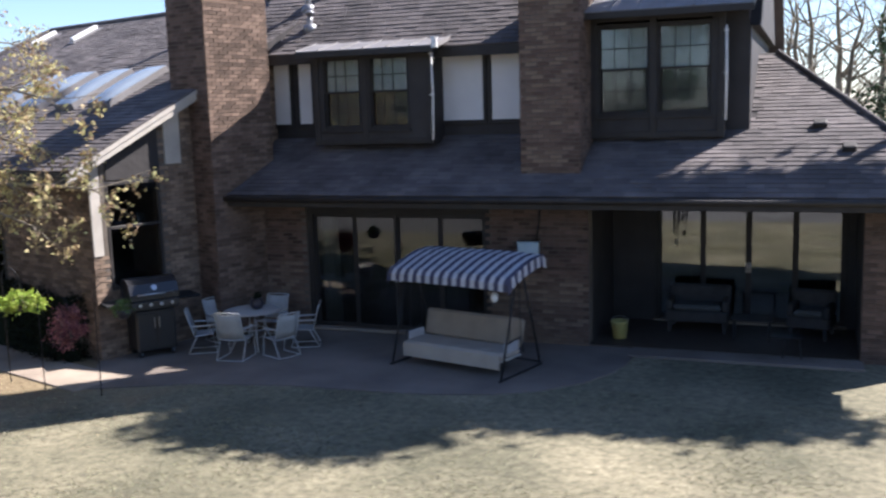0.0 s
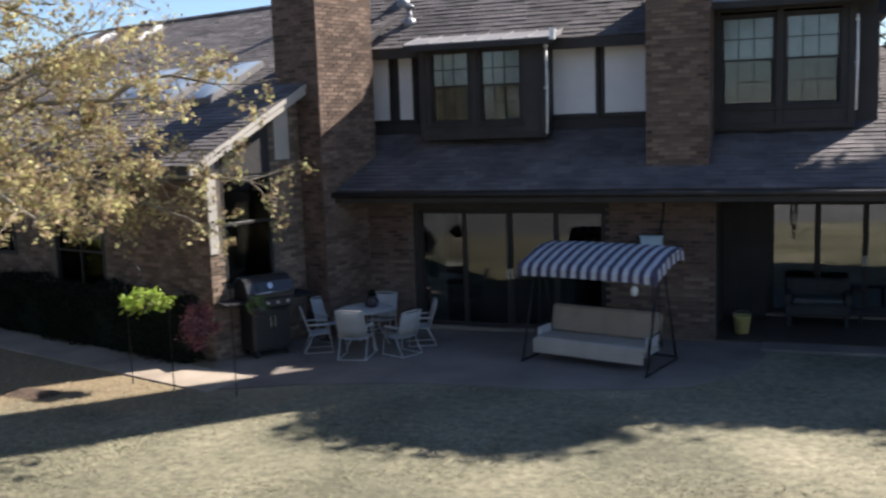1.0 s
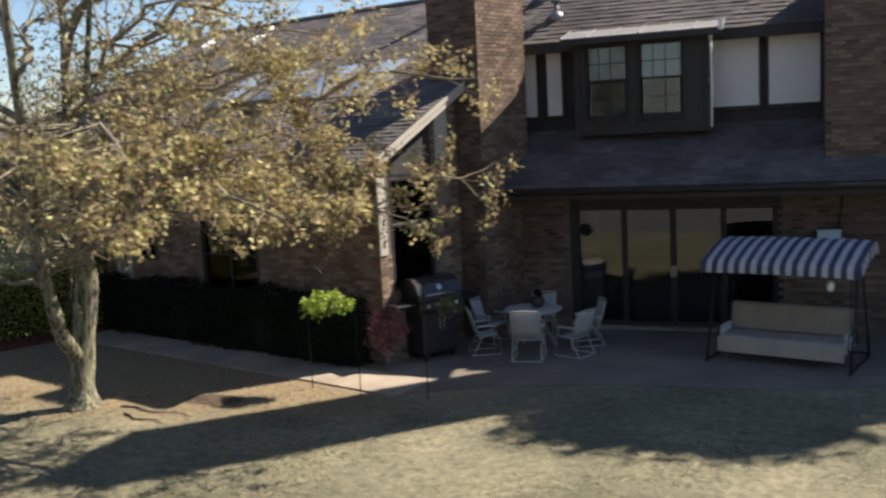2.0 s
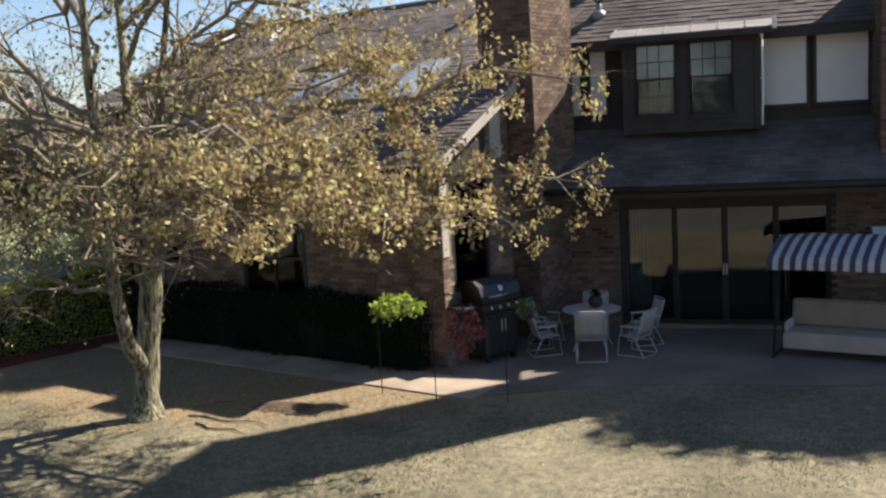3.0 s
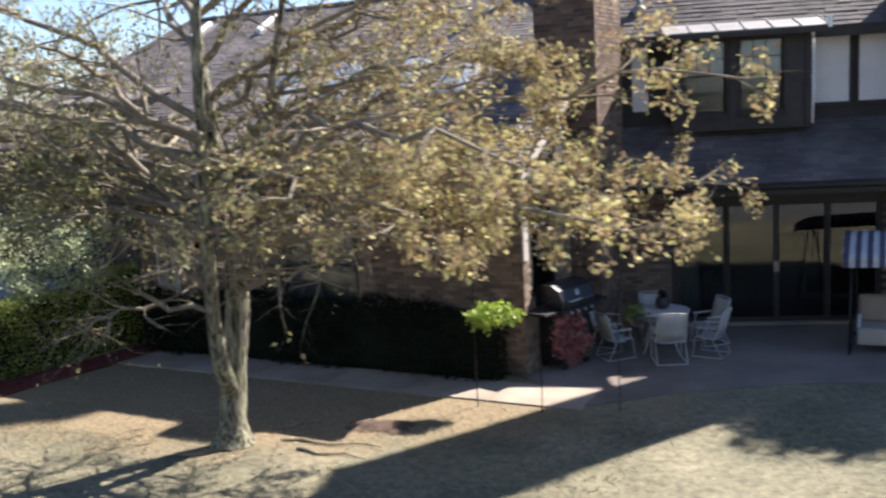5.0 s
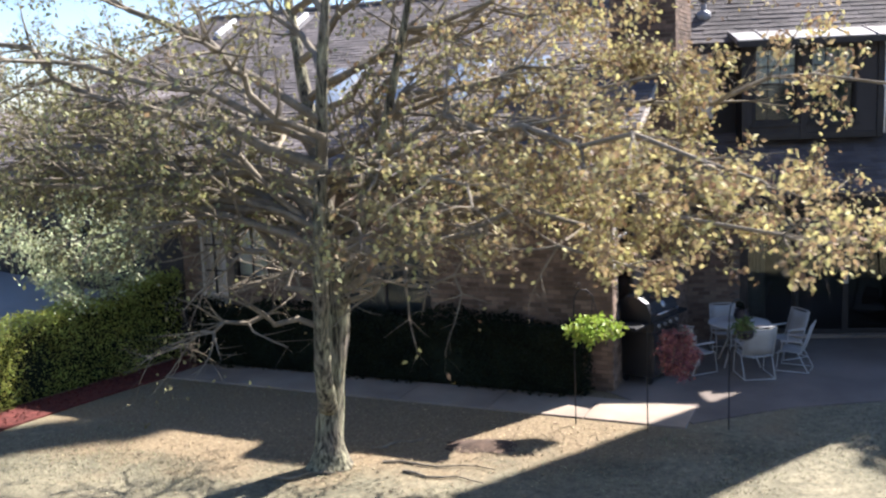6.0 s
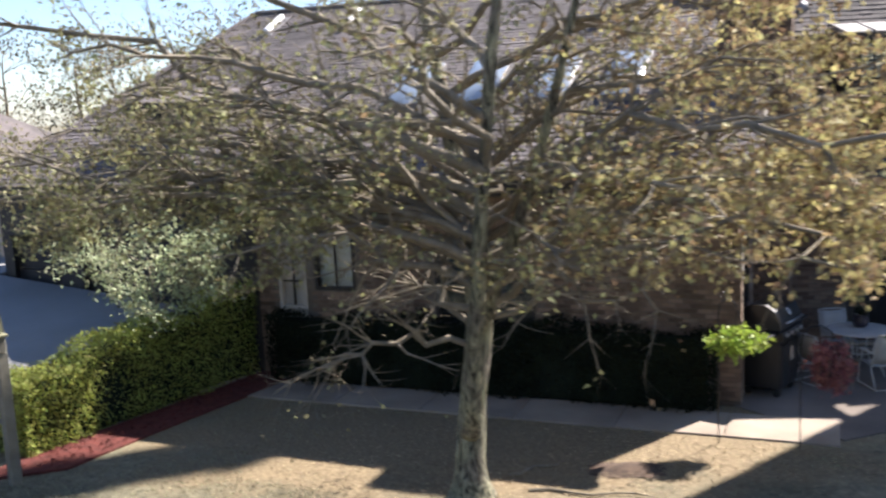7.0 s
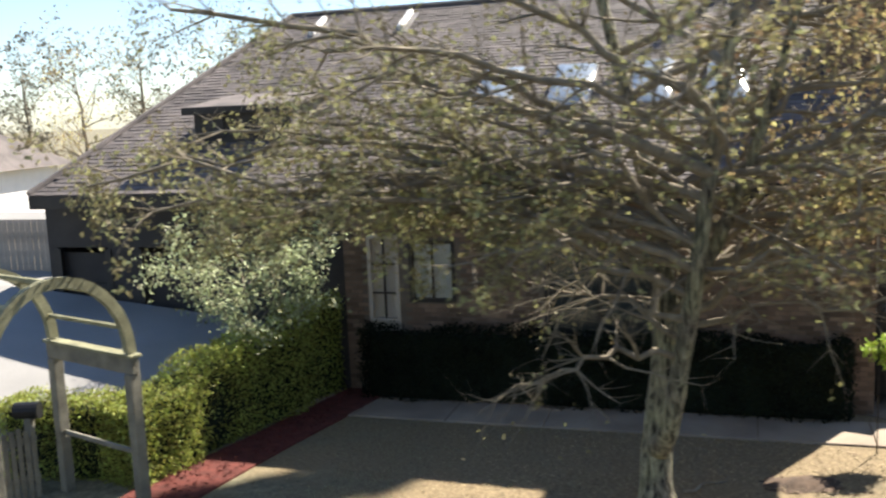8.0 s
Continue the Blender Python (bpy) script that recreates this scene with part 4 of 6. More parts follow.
structure("trim_wing_fascia", Shape().box(WX0, WX1 - 0.05, WE - 0.02, WE + 0.01, wz(WE) - 0.24, wz(WE) - 0.02, c=0.004).box(WX0, WX1 - 0.05, WE + 0.01, WY, wz(WE) - 0.19, wz(WE) - 0.17), TRIM, "dark fascia and soffit of the wing's eave", "fascia", m=WING)
rake = Shape()
for x0, x1, dz, h in ((WX1 - 0.03, WX1 + 0.012, -0.015, 0.19), (WX1 + 0.012, WX1 + 0.035, -0.01, 0.08)):
    y0, y1 = WE - 0.03, 2.40
    rake.add([(x0, y0, wz(y0) + dz - h), (x1, y0, wz(y0) + dz - h), (x1, y0, wz(y0) + dz), (x0, y0, wz(y0) + dz), (x0, y1, wz(y1) + dz - h), (x1, y1, wz(y1) + dz - h), (x1, y1, wz(y1) + dz), (x0, y1, wz(y1) + dz)],
             [(0, 1, 2, 3), (4, 7, 6, 5), (0, 4, 5, 1), (1, 5, 6, 2), (2, 6, 7, 3), (3, 7, 4, 0)])
structure("trim_wing_rake", rake, FASCIA, "pale rake board of the wing's gable", "fascia", m=WING)

# skylights on the wing roof
for a, b in ((-6.5, -5.75), (-5.15, -4.4), (-3.75, -3.05), (-2.5, -1.82)):
    y0, y1 = 1.75, 3.25
    sk = thing("skylight", "domed skylight in a raised curb on the wing roof", "skylight", WING @ pose((a + b) / 2, y0, wz(y0), math.degrees(math.atan(RS))), group="skylights of the wing")
    L_ = (y1 - y0) / math.cos(math.atan(RS))
    h = (b - a) / 2
    curb = Shape()
    for bx in ((-h, -h + 0.06, 0, L_), (h - 0.06, h, 0, L_), (-h + 0.06, h - 0.06, 0, 0.06), (-h + 0.06, h - 0.06, L_ - 0.06, L_)):
        curb.box(bx[0], bx[1], bx[2], bx[3], -0.05, 0.14, c=0.008)
    part("curb", curb, BAY_ROOF, sk, "grey metal curb")
    dome = Shape()
    nn = 9
    for i in range(nn):
        for j in range(nn):
            fx, fy = i / (nn - 1), j / (nn - 1)
            bul = (1 - (2 * fx - 1) ** 2) * (1 - (2 * fy - 1) ** 2)
            dome.v.append((-h + 0.02 + fx * (2 * h - 0.04), 0.02 + fy * (L_ - 0.04), 0.145 + 0.10 * bul ** 0.6))
    dome.f = [(i * nn + j, (i + 1) * nn + j, (i + 1) * nn + j + 1, i * nn + j + 1) for i in range(nn - 1) for j in range(nn - 1)]
    part("dome", dome, SKYLIGHT, sk, "pale acrylic dome", smooth=True)

# low shed dormer on the garage roof, dark in front, its cheek lit
DX0, DX1, DY, DZ = -11.6, -9.64, 1.15, 4.93
dy1 = (DZ - 0.12 * DY - 3.65) / (RS - 0.12)      # where its roof dies into the slope
sd = thing("shed_dormer", "low shed dormer with a dark front on the shingled roof", "dormer", WING, kind="structure")
part("front", Shape().box(DX0, DX1, DY, DY + 0.10, wz(DY) - 0.1, DZ - 0.02), SIDING, sd)
for k_ in range(3):
    x = DX0 + 0.10 + k_ * 0.62
    part("window_frame", Shape().box(x, x + 0.52, DY - 0.03, DY - 0.002, wz(DY) + 0.12, DZ - 0.14, c=0.006), TRIM, sd)
for x in (DX0, DX1 - 0.08):
    ck = Shape()
    ck.add([(x, DY + 0.102, wz(DY) - 0.05), (x, dy1, wz(dy1) - 0.1), (x, dy1, wz(dy1) - 0.03), (x, DY + 0.102, DZ - 0.02)] + [(x + 0.08, DY + 0.102, wz(DY) - 0.05), (x + 0.08, dy1, wz(dy1) - 0.1), (x + 0.08, dy1, wz(dy1) - 0.03), (x + 0.08, DY + 0.102, DZ - 0.02)],
           [(0, 1, 2, 3), (4, 7, 6, 5), (0, 4, 5, 1), (1, 5, 6, 2), (2, 6, 7, 3), (3, 7, 4, 0)])
    part("cheek", ck, WOOD_GREY, sd, "weathered pale cheek boards")
part("roof", slab_of([(DX0 - 0.12, DY - 0.2, DZ - 0.024), (DX1 + 0.12, DY - 0.2, DZ - 0.024), (DX1 + 0.12, dy1 + 0.1, wz(dy1) + 0.012), (DX0 - 0.12, dy1 + 0.1, wz(dy1) + 0.012)], 0.06), SHINGLE, sd, "grey shingled shed roof")
part("fascia", Shape().box(DX0 - 0.12, DX1 + 0.12, DY - 0.225, DY - 0.202, DZ - 0.16, DZ - 0.03, c=0.004), TRIM, sd)
for x in (-11.1, -9.0):
    v = thing("roof_vent", "narrow pale metal vent near the wing's ridge", "roof vent", WING @ pose(x, 5.45, wz(5.45), math.degrees(math.atan(RS))), group="ridge vents of the wing")
    part("flange", Shape().box(-0.16, 0.16, -0.08, 0.98, 0.0, 0.035), BAY_ROOF, v)
    part("hood", Shape().box(-0.07, 0.07, 0.0, 0.9, 0.036, 0.16, c=0.03), WHITE, v)

# windows and garage openings of the wing
def small_window(name, x0, x1, z0, z1, cols, rows_, label, mat_frame, back, glazed=True, bar=None):
    o = thing(name, label, "window", WING @ pose(0, WY, 0), kind="structure")
    s = Shape()
    for b in ((x0, x0 + 0.06, z0, z1), (x1 - 0.06, x1, z0, z1), (x0 + 0.06, x1 - 0.06, z0, z0 + 0.06), (x0 + 0.06, x1 - 0.06, z1 - 0.06, z1)):
        s.box(b[0], b[1], -0.02, 0.10, b[2], b[3], c=0.005)
    part("window_frame", s, mat_frame, o)
    for i in range(1, cols):
        x = x0 + (x1 - x0) * i / cols
        part("muntin", Shape().box(x - 0.014, x + 0.014, 0.02, 0.06, z0 + 0.06, z1 - 0.06), bar or mat_frame, o)
    for j in range(1, rows_):
        z = z0 + (z1 - z0) * j / rows_
        part("muntin", Shape().box(x0 + 0.06, x1 - 0.06, 0.022, 0.058, z - 0.014, z + 0.014), bar or mat_frame, o)
    if glazed:
        pane = part("pane", Shape().box(x0 + 0.05, x1 - 0.05, 0.065, 0.071, z0 + 0.05, z1 - 0.05), WINDOW_GLASS, o)
        pane.visible_shadow = False
    part("blind", Shape().box(x0 + 0.05, x1 - 0.05, 0.11, 0.12, z0 + 0.05, z1 - 0.05), back, o)
    return o


small_window("window_6", -7.88, -7.33, 1.20, 2.66, 2, 3, "cream shuttered window with a grid of dark bars", FASCIA, FASCIA, False, TRIM)
part("panel", Shape().box(-7.88, -7.33, 0.03, 0.09, 0.25, 1.20, c=0.01), FASCIA, bpy.data.objects["window_6"], "cream panel below the glass")
small_window("window_7", -7.15, -6.36, 1.55, 2.58, 2, 1, "dark-framed window with a pale roller blind", TRIM, WHITE)
# the backing here is a dark sheet in place of the unlit room
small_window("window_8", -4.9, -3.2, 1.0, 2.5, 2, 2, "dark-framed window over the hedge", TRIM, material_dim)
for a, b in ((-14.05, -12.95), (-12.30, -9.6)):
    o = thing("garage_door", "dark panelled garage door", "garage door", WING @ pose(0, WY + 0.14, 0), group="garage doors", kind="structure")
    for r in range(4):
        z = 0.02 + r * 0.58
        part("panel", Shape().box(a, b, 0, 0.05, z, z + 0.57, c=0.008), SIDING, o)
    for x in (a, b):
        part("casing", Shape().box(x - 0.07, x + 0.07, -0.16, -0.142, 0, 2.42, c=0.005), TRIM, o)


# ---- plants ----
def hedge(name, label, category, m, sx, sy, sz, mat, leaves, seed, leaf=0.05, rise=0.0):
    """A clipped hedge: solid core, near-black for the shade inside, with a rough coat of leaves over its faces."""
    h = thing(name, label, category, m)
    rnd = np.random.default_rng(seed)
    core = Shape()
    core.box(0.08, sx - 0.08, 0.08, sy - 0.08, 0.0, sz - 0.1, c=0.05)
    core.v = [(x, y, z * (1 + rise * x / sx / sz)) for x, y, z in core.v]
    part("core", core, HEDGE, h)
    area = [sx * sz, sx * sy, sy * sz, sy * sz]
    n = (np.array(area) / sum(area) * leaves).astype(int)
    pts = []
    for k, c in enumerate(n):
        a, b = rnd.random(c), rnd.random(c)
        d = rnd.normal(0, 0.035, c)
        if k == 0:
            p = np.stack([a * sx, d, b * sz], 1)
        elif k == 1:
            p = np.stack([a * sx, b * sy, sz + d], 1)
        elif k == 2:
            p = np.stack([d, a * sy, b * sz], 1)
        else:
            p = np.stack([sx + d, a * sy, b * sz], 1)
        wob = 0.06 * np.sin(p[:, 0] * 2.1 + seed) + 0.04 * np.sin(p[:, 0] * 5.3) + 0.04 * np.sin(p[:, 2] * 4)
        p[:, 1] += wob * (1 if k == 0 else 0.3)
        p[:, 2] += wob * (1 if k == 1 else 0.2)
        pts.append(p)
    pts = np.concatenate(pts)
    pts[:, 2] = np.maximum(pts[:, 2], 0.02) * (1 + rise * np.clip(pts[:, 0], 0, sx) / sx / sz)
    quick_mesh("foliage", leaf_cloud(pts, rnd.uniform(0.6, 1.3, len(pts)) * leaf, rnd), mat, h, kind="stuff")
    return h


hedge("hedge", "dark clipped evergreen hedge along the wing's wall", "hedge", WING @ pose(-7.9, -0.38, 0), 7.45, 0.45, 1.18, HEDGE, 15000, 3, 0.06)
hed_a, hed_b = Vector((-18.20, 13.42, 0)), Vector((-15.75, 18.0, 0))
turn = math.degrees(math.atan2(hed_b.y - hed_a.y, hed_b.x - hed_a.x))
hedge("hedge", "clipped yellow-green boxwood hedge in red mulch", "hedge", pose(hed_a.x, hed_a.y, 0, 0, 0, turn), (hed_b - hed_a).length, 0.75, 1.08, BOXWOOD, 26000, 4, 0.05, rise=0.62)
hedge("hedge", "short clipped boxwood hedge beside the arbor", "hedge", pose(-20.3, 13.98, 0, 0, 0, -11), 2.0, 0.6, 1.05, BOXWOOD, 9000, 6, 0.05)


def blob_foliage(h, centre, radii, count, mat, seed, leaf, name="foliage", droop=0.3, label="", clumps=14):
    rnd = np.random.default_rng(seed)
    pts = []
    c = np.array(centre)
    for i in range(clumps):
        u = rnd.normal(size=3)
        u /= np.linalg.norm(u)
        cc = c + u * np.array(radii) * rnd.uniform(0.35, 0.95)
        k = count // clumps
        pts.append(cc + rnd.normal(0, 1, (k, 3)) * np.array(radii) * rnd.uniform(0.14, 0.28))
    pts = np.concatenate(pts)
    return quick_mesh(name, leaf_cloud(pts, rnd.uniform(0.6, 1.3, len(pts)) * leaf, rnd, droop), mat, h, label, kind="stuff")


def hook_plant(label, x, y, z, pole, top, mat, radii, leaves, leaf, seed, droop):
    """A hanging basket on an iron shepherd's hook whose pole stands at `pole`."""
    h = thing("hanging_plant", label, "hanging plant", pose(x, y, 0), "plants on garden hooks")
    dx, dy = pole[0] - x, pole[1] - y
    pts = [(dx, dy, 0.0), (dx, dy, top - 0.22), (dx * 0.93, dy * 0.93, top - 0.08), (dx * 0.7, dy * 0.7, top), (dx * 0.35, dy * 0.35, top - 0.01), (dx * 0.08, dy * 0.08, top - 0.09), (0, 0, top - 0.14)]
    part("hook_pole", Shape().tube(pts, 0.0085, 8), IRON, h, smooth=True)
    part("scroll", Shape().tube([(dx * 0.8 + 0.05 * math.cos(k_ * 0.7) * (1 - k_ / 14), dy * 0.8, top + 0.06 + 0.05 * math.sin(k_ * 0.7) * (1 - k_ / 14)) for k_ in range(11)], 0.006, 6), IRON, h, smooth=True)
    for k_ in range(3):
        a = k_ * 2.094
        part("chain", Shape().tube([(0, 0, top - 0.14), (0.12 * math.cos(a), 0.12 * math.sin(a), z - 0.05)], 0.004, 5), IRON, h)
    part("basket", Shape().lathe([(0.06, z - 0.17), (0.10, z - 0.14), (0.13, z - 0.06), (0.135, z - 0.03), (0.115, z - 0.03)], 18), TERRACOTTA, h, smooth=True)
    stems = Shape()
    for k_ in range(9):
        a = k_ * 0.7
        stems.tube([(0, 0, z - 0.04), (radii[0] * 0.5 * math.cos(a), radii[1] * 0.5 * math.sin(a), z + radii[2] * 0.5), (radii[0] * math.cos(a), radii[1] * math.sin(a), z - radii[2] * droop)], [0.006, 0.005, 0.003], 5)
    part("stem", stems, MOSS, h)
    blob_foliage(h, (0, 0, z), radii, leaves, mat, seed, leaf, droop=0.5, clumps=24)
    return h


hook_plant("lime-leaved plant hanging from an iron garden hook", -8.41, 13.70, 1.40, (-8.68, 13.62), 1.95, LIME, (0.37, 0.28, 0.15), 1700, 0.085, 11, 0.6)
hook_plant("red-leaved bushy plant hanging from an iron garden hook", -7.26, 13.50, 1.04, (-7.70, 13.36), 1.62, RED_LEAF, (0.27, 0.26, 0.29), 3400, 0.055, 12, 0.8)
hook_plant("green trailing plant hanging from an iron garden hook", -6.33, 13.72, 1.36, (-6.60, 13.40), 1.80, HANGING, (0.15, 0.15, 0.13), 500, 0.06, 13, 0.7)


def grow(shape, start, way, length, radius, rnd, levels, twigs, bend=0.25, lift=0.05, segs=6, sides=7):
    """A tapering branch with side branches; the ends of the thinnest go into twigs."""
    p = Vector(start)
    d = Vector(way).normalized()
    pts, rad = [p.copy()], [radius]
    for i in range(segs):
        d = (d + Vector((rnd.gauss(0, bend), rnd.gauss(0, bend), rnd.gauss(0, bend) + lift)) * 0.5).normalized()
        p = p + d * length / segs
        pts.append(p.copy())
        rad.append(radius * (1 - 0.75 * (i + 1) / segs))
        if levels > 0 and i >= 1:
            for _ in range(2 if i % 2 else 1):
                side = Vector((rnd.gauss(0, 1), rnd.gauss(0, 1), rnd.gauss(0, 0.5)))
                side = (side - d * side.dot(d)).normalized()
                grow(shape, p, d * 0.7 + side * 0.9, length * rnd.uniform(0.32, 0.5), radius * (1 - 0.75 * (i + 1) / segs) * 0.6, rnd, levels - 1, twigs, bend, lift * 0.5, max(3, segs - 2), max(3, sides - 2))
    shape.tube(pts, rad, sides, cap=False)
    if levels == 0:
        twigs.append(pts)


def curve_pts(a, b, sag, n=9, seed=0, wob=0.12):
    rnd = random.Random(seed)
    a, b = Vector(a), Vector(b)
    out = []
    for i in range(n):
        f = i / (n - 1)
        p = a.lerp(b, f)
        p.z += sag * 4 * f * (1 - f)
        if 0 < i < n - 1:
            p += Vector((rnd.gauss(0, wob), rnd.gauss(0, wob), rnd.gauss(0, wob * 0.6)))
        out.append(p)
    return out


# the maple-like tree: three stems from a low fork, long limbs reaching over the lawn
tree = thing("tree", "multi-stemmed tree with sparse yellow-brown autumn leaves", "tree", Matrix())
rt = random.Random(21)
B = Vector((-11.86, 12.02, 0))
trunk = Shape()


def rough_tube(shape, pts, radii, n, seed, amp):
    """A trunk with fluted, uneven bark relief."""
    k = len(shape.v)
    shape.tube(pts, radii, n, cap=True)
    for i in range(k, len(shape.v)):
        v = Vector(shape.v[i])
        q = noise.noise((v.x * 5, v.y * 5, v.z * 1.3 + seed)) + 0.5 * noise.noise((v.x * 14, v.y * 14, v.z * 4 + seed))
        j = (i - k) // n
        c = Vector(pts[min(j, len(pts) - 1)])
        shape.v[i] = tuple(v + (v - c) * amp * q)


def smooth_pts(keys, n):
    """Points along a smooth curve through the keys."""
    keys = [Vector(k_) for k_ in keys]
    ext = [keys[0] * 2 - keys[1], *keys, keys[-1] * 2 - keys[-2]]
    out = []
    for i in range(len(keys) - 1):
        p0, p1, p2, p3 = ext[i:i + 4]
        for j in range(n):
            t = j / n
            out.append(0.5 * ((2 * p1) + (p2 - p0) * t + (2 * p0 - 5 * p1 + 4 * p2 - p3) * t * t + (3 * p1 - p0 - 3 * p2 + p3) * t ** 3))
    return out + [keys[-1]]


main = smooth_pts([B + Vector(v) for v in ((0, 0, -0.1), (0.0, 0.04, 0.35), (0.02, 0.12, 0.95), (0.12, 0.18, 1.8), (0.15, 0.18, 2.4), (0.08, 0.24, 3.2), (-0.1, 0.42, 4.2), (-0.28, 0.68, 5.2), (-0.48, 0.95, 6.2), (-0.9, 1.4, 8.8))], 4)
mr = [0.36, 0.29, 0.235, 0.20, 0.18] + [0.178 - 0.03 * i / 10 for i in range(10)] + [0.14 - 0.10 * i / 20 for i in range(21)]
rough_tube(trunk, main, [mr[min(i, len(mr) - 1)] for i in range(len(main))], 28, 1, 0.24)
part("trunk", trunk, BARK, tree, "fissured grey-brown trunk", smooth=True)
stem_l = smooth_pts([B + Vector(v) for v in ((0.0, -0.02, 0.80), (0.05, -0.28, 1.10), (0.07, -0.44, 1.45), (0.15, -0.66, 2.2), (0.25, -0.86, 3.2), (0.36, -0.98, 4.2), (0.47, -1.14, 5.2), (0.62, -1.3, 6.2), (0.8, -1.6, 8.2))], 4)
s = Shape()
rough_tube(s, stem_l, [0.128 - 0.09 * i / (len(stem_l) - 1) for i in range(len(stem_l))], 16, 2, 0.14)
part("stem", s, BARK, tree, "mossy leaning stem", smooth=True)
stem_r = smooth_pts([B + Vector(v) for v in ((0.14, 0.17, 1.9), (0.42, -0.10, 2.7), (0.80, -0.35, 3.7), (1.12, -0.5, 4.8), (1.42, -0.6, 6.0), (1.8, -0.7, 7.6))], 5)
s = Shape()
rough_tube(s, stem_r, [0.095 - 0.07 * i / (len(stem_r) - 1) for i in range(len(stem_r))], 14, 3, 0.14)
part("stem", s, BARK, tree, smooth=True)

twigs = []
REACH = [  # start height on the tree, tip, upward arch, radius
    (2.6, (-5.55, 12.4, 3.35), 0.55, 0.065), (3.3, (-5.25, 11.3, 4.6), 0.5, 0.06), (2.5, (-6.5, 9.5, 3.15), 0.7, 0.06), (3.6, (-7.3, 8.0, 3.9), 0.5, 0.055),
    (2.3, (-8.3, 8.7, 3.15), 0.6, 0.05), (2.4, (-6.1, 11.8, 2.9), 0.8, 0.05), (2.8, (-7.4, 13.3, 3.9), 0.6, 0.05), (4.6, (-6.6, 11.5, 5.9), 0.5, 0.055),
    (5.2, (-7.8, 9.6, 6.4), 0.4, 0.05), (4.3, (-8.6, 14.2, 5.6), 0.4, 0.045), (2.0, (-9.9, 10.3, 2.6), 0.35, 0.04), (2.2, (-9.6, 13.4, 2.8), 0.4, 0.04),
    (5.8, (-5.8, 10.2, 7.2), 0.4, 0.05), (6.4, (-9.0, 12.6, 8.0), 0.3, 0.045), (2.5, (-13.9, 10.2, 3.3), 0.4, 0.045), (2.0, (-13.7, 11.0, 1.75), 0.25, 0.035),
    (3.2, (-14.9, 12.6, 4.1), 0.4, 0.05), (3.9, (-16.3, 13.6, 5.4), 0.4, 0.06), (4.4, (-15.4, 11.2, 6.3), 0.4, 0.05), (3.0, (-14.4, 13.9, 3.4), 0.5, 0.045),
    (5.0, (-13.6, 14.6, 6.6), 0.3, 0.045), (5.6, (-15.2, 12.9, 7.4), 0.3, 0.05), (4.0, (-12.2, 8.6, 5.2), 0.4, 0.05), (2.1, (-12.9, 13.4, 2.3), 0.3, 0.035),
    (6.2, (-12.6, 10.0, 8.2), 0.3, 0.045), (3.1, (-10.2, 15.0, 4.6), 0.3, 0.04), (3.4, (-9.6, 8.6, 3.7), 0.5, 0.05), (2.3, (-10.8, 9.6, 3.2), 0.4, 0.04),
    (3.0, (-6.9, 10.6, 3.5), 0.4, 0.045), (2.9, (-7.6, 12.0, 3.2), 0.5, 0.045), (3.6, (-13.2, 13.2, 4.4), 0.3, 0.04), (2.7, (-15.6, 12.0, 4.6), 0.4, 0.045), (3.3, (-14.2, 10.6, 4.8), 0.4, 0.04), (2.6, (-13.6, 12.4, 3.5), 0.3, 0.04),
    (3.9, (-16.6, 10.8, 5.7), 0.15, 0.07), (3.4, (-16.9, 12.0, 4.3), 0.3, 0.045), (3.2, (-15.6, 11.2, 4.0), 0.3, 0.04), (3.3, (-17.0, 12.8, 4.5), 0.4, 0.045),
    (3.4, (-7.6, 11.0, 4.7), 0.4, 0.045), (3.8, (-8.2, 12.4, 5.1), 0.4, 0.045), (4.0, (-7.2, 12.2, 5.0), 0.4, 0.045), (3.6, (-8.8, 10.4, 4.9), 0.4, 0.045),
    (4.4, (-8.9, 11.6, 5.6), 0.3, 0.045), (3.2, (-8.4, 9.8, 4.3), 0.4, 0.04), (4.8, (-8.0, 10.6, 5.9), 0.3, 0.045), (3.0, (-9.2, 11.0, 4.4), 0.3, 0.04),
    (3.5, (-15.8, 12.6, 4.9), 0.3, 0.04), (4.2, (-15.4, 10.2, 5.3), 0.25, 0.05), (3.0, (-16.2, 11.4, 3.7), 0.4, 0.04), (3.1, (-14.7, 12.0, 3.6), 0.3, 0.035),
    (3.3, (-17.8, 11.6, 4.05), 0.35, 0.05), (3.1, (-17.4, 12.4, 3.7), 0.4, 0.045), (2.9, (-16.5, 12.2, 3.5), 0.4, 0.04), (3.6, (-17.9, 12.6, 4.15), 0.4, 0.05), (3.0, (-17.0, 11.0, 3.8), 0.35, 0.045),
]
for i, (h, tip, arch, r) in enumerate(REACH):
    a = min(main, key=lambda p: abs(p.z - h)) if tip[0] > -11.9 else min(stem_l, key=lambda p: abs(p.z - h))
    pts = curve_pts(a, tip, arch, 11, i + 50)
    limbs = Shape()
    limbs.tube(pts, [r * (1 - 0.82 * j / 10) + 0.004 for j in range(11)], 7, cap=False)
    for j in range(2, 11):
        f = j / 10
        d = (pts[j] - pts[j - 1]).normalized()
        for _ in range(3 if j > 4 else 2):
            side = Vector((rt.gauss(0, 1), rt.gauss(0, 1), rt.gauss(0, 0.32)))
            side = (side - d * side.dot(d)).normalized()
            grow(limbs, pts[j], d * 0.8 + side * 0.9, rt.uniform(0.5, 1.25) * (1.15 - 0.5 * f), r * (1 - 0.82 * f) * 0.45 + 0.005, rt, 1, twigs, 0.2, -0.01, 4, 5)
    part("limb", limbs, MOSS, tree, "grey-green limb with twigs", smooth=True)

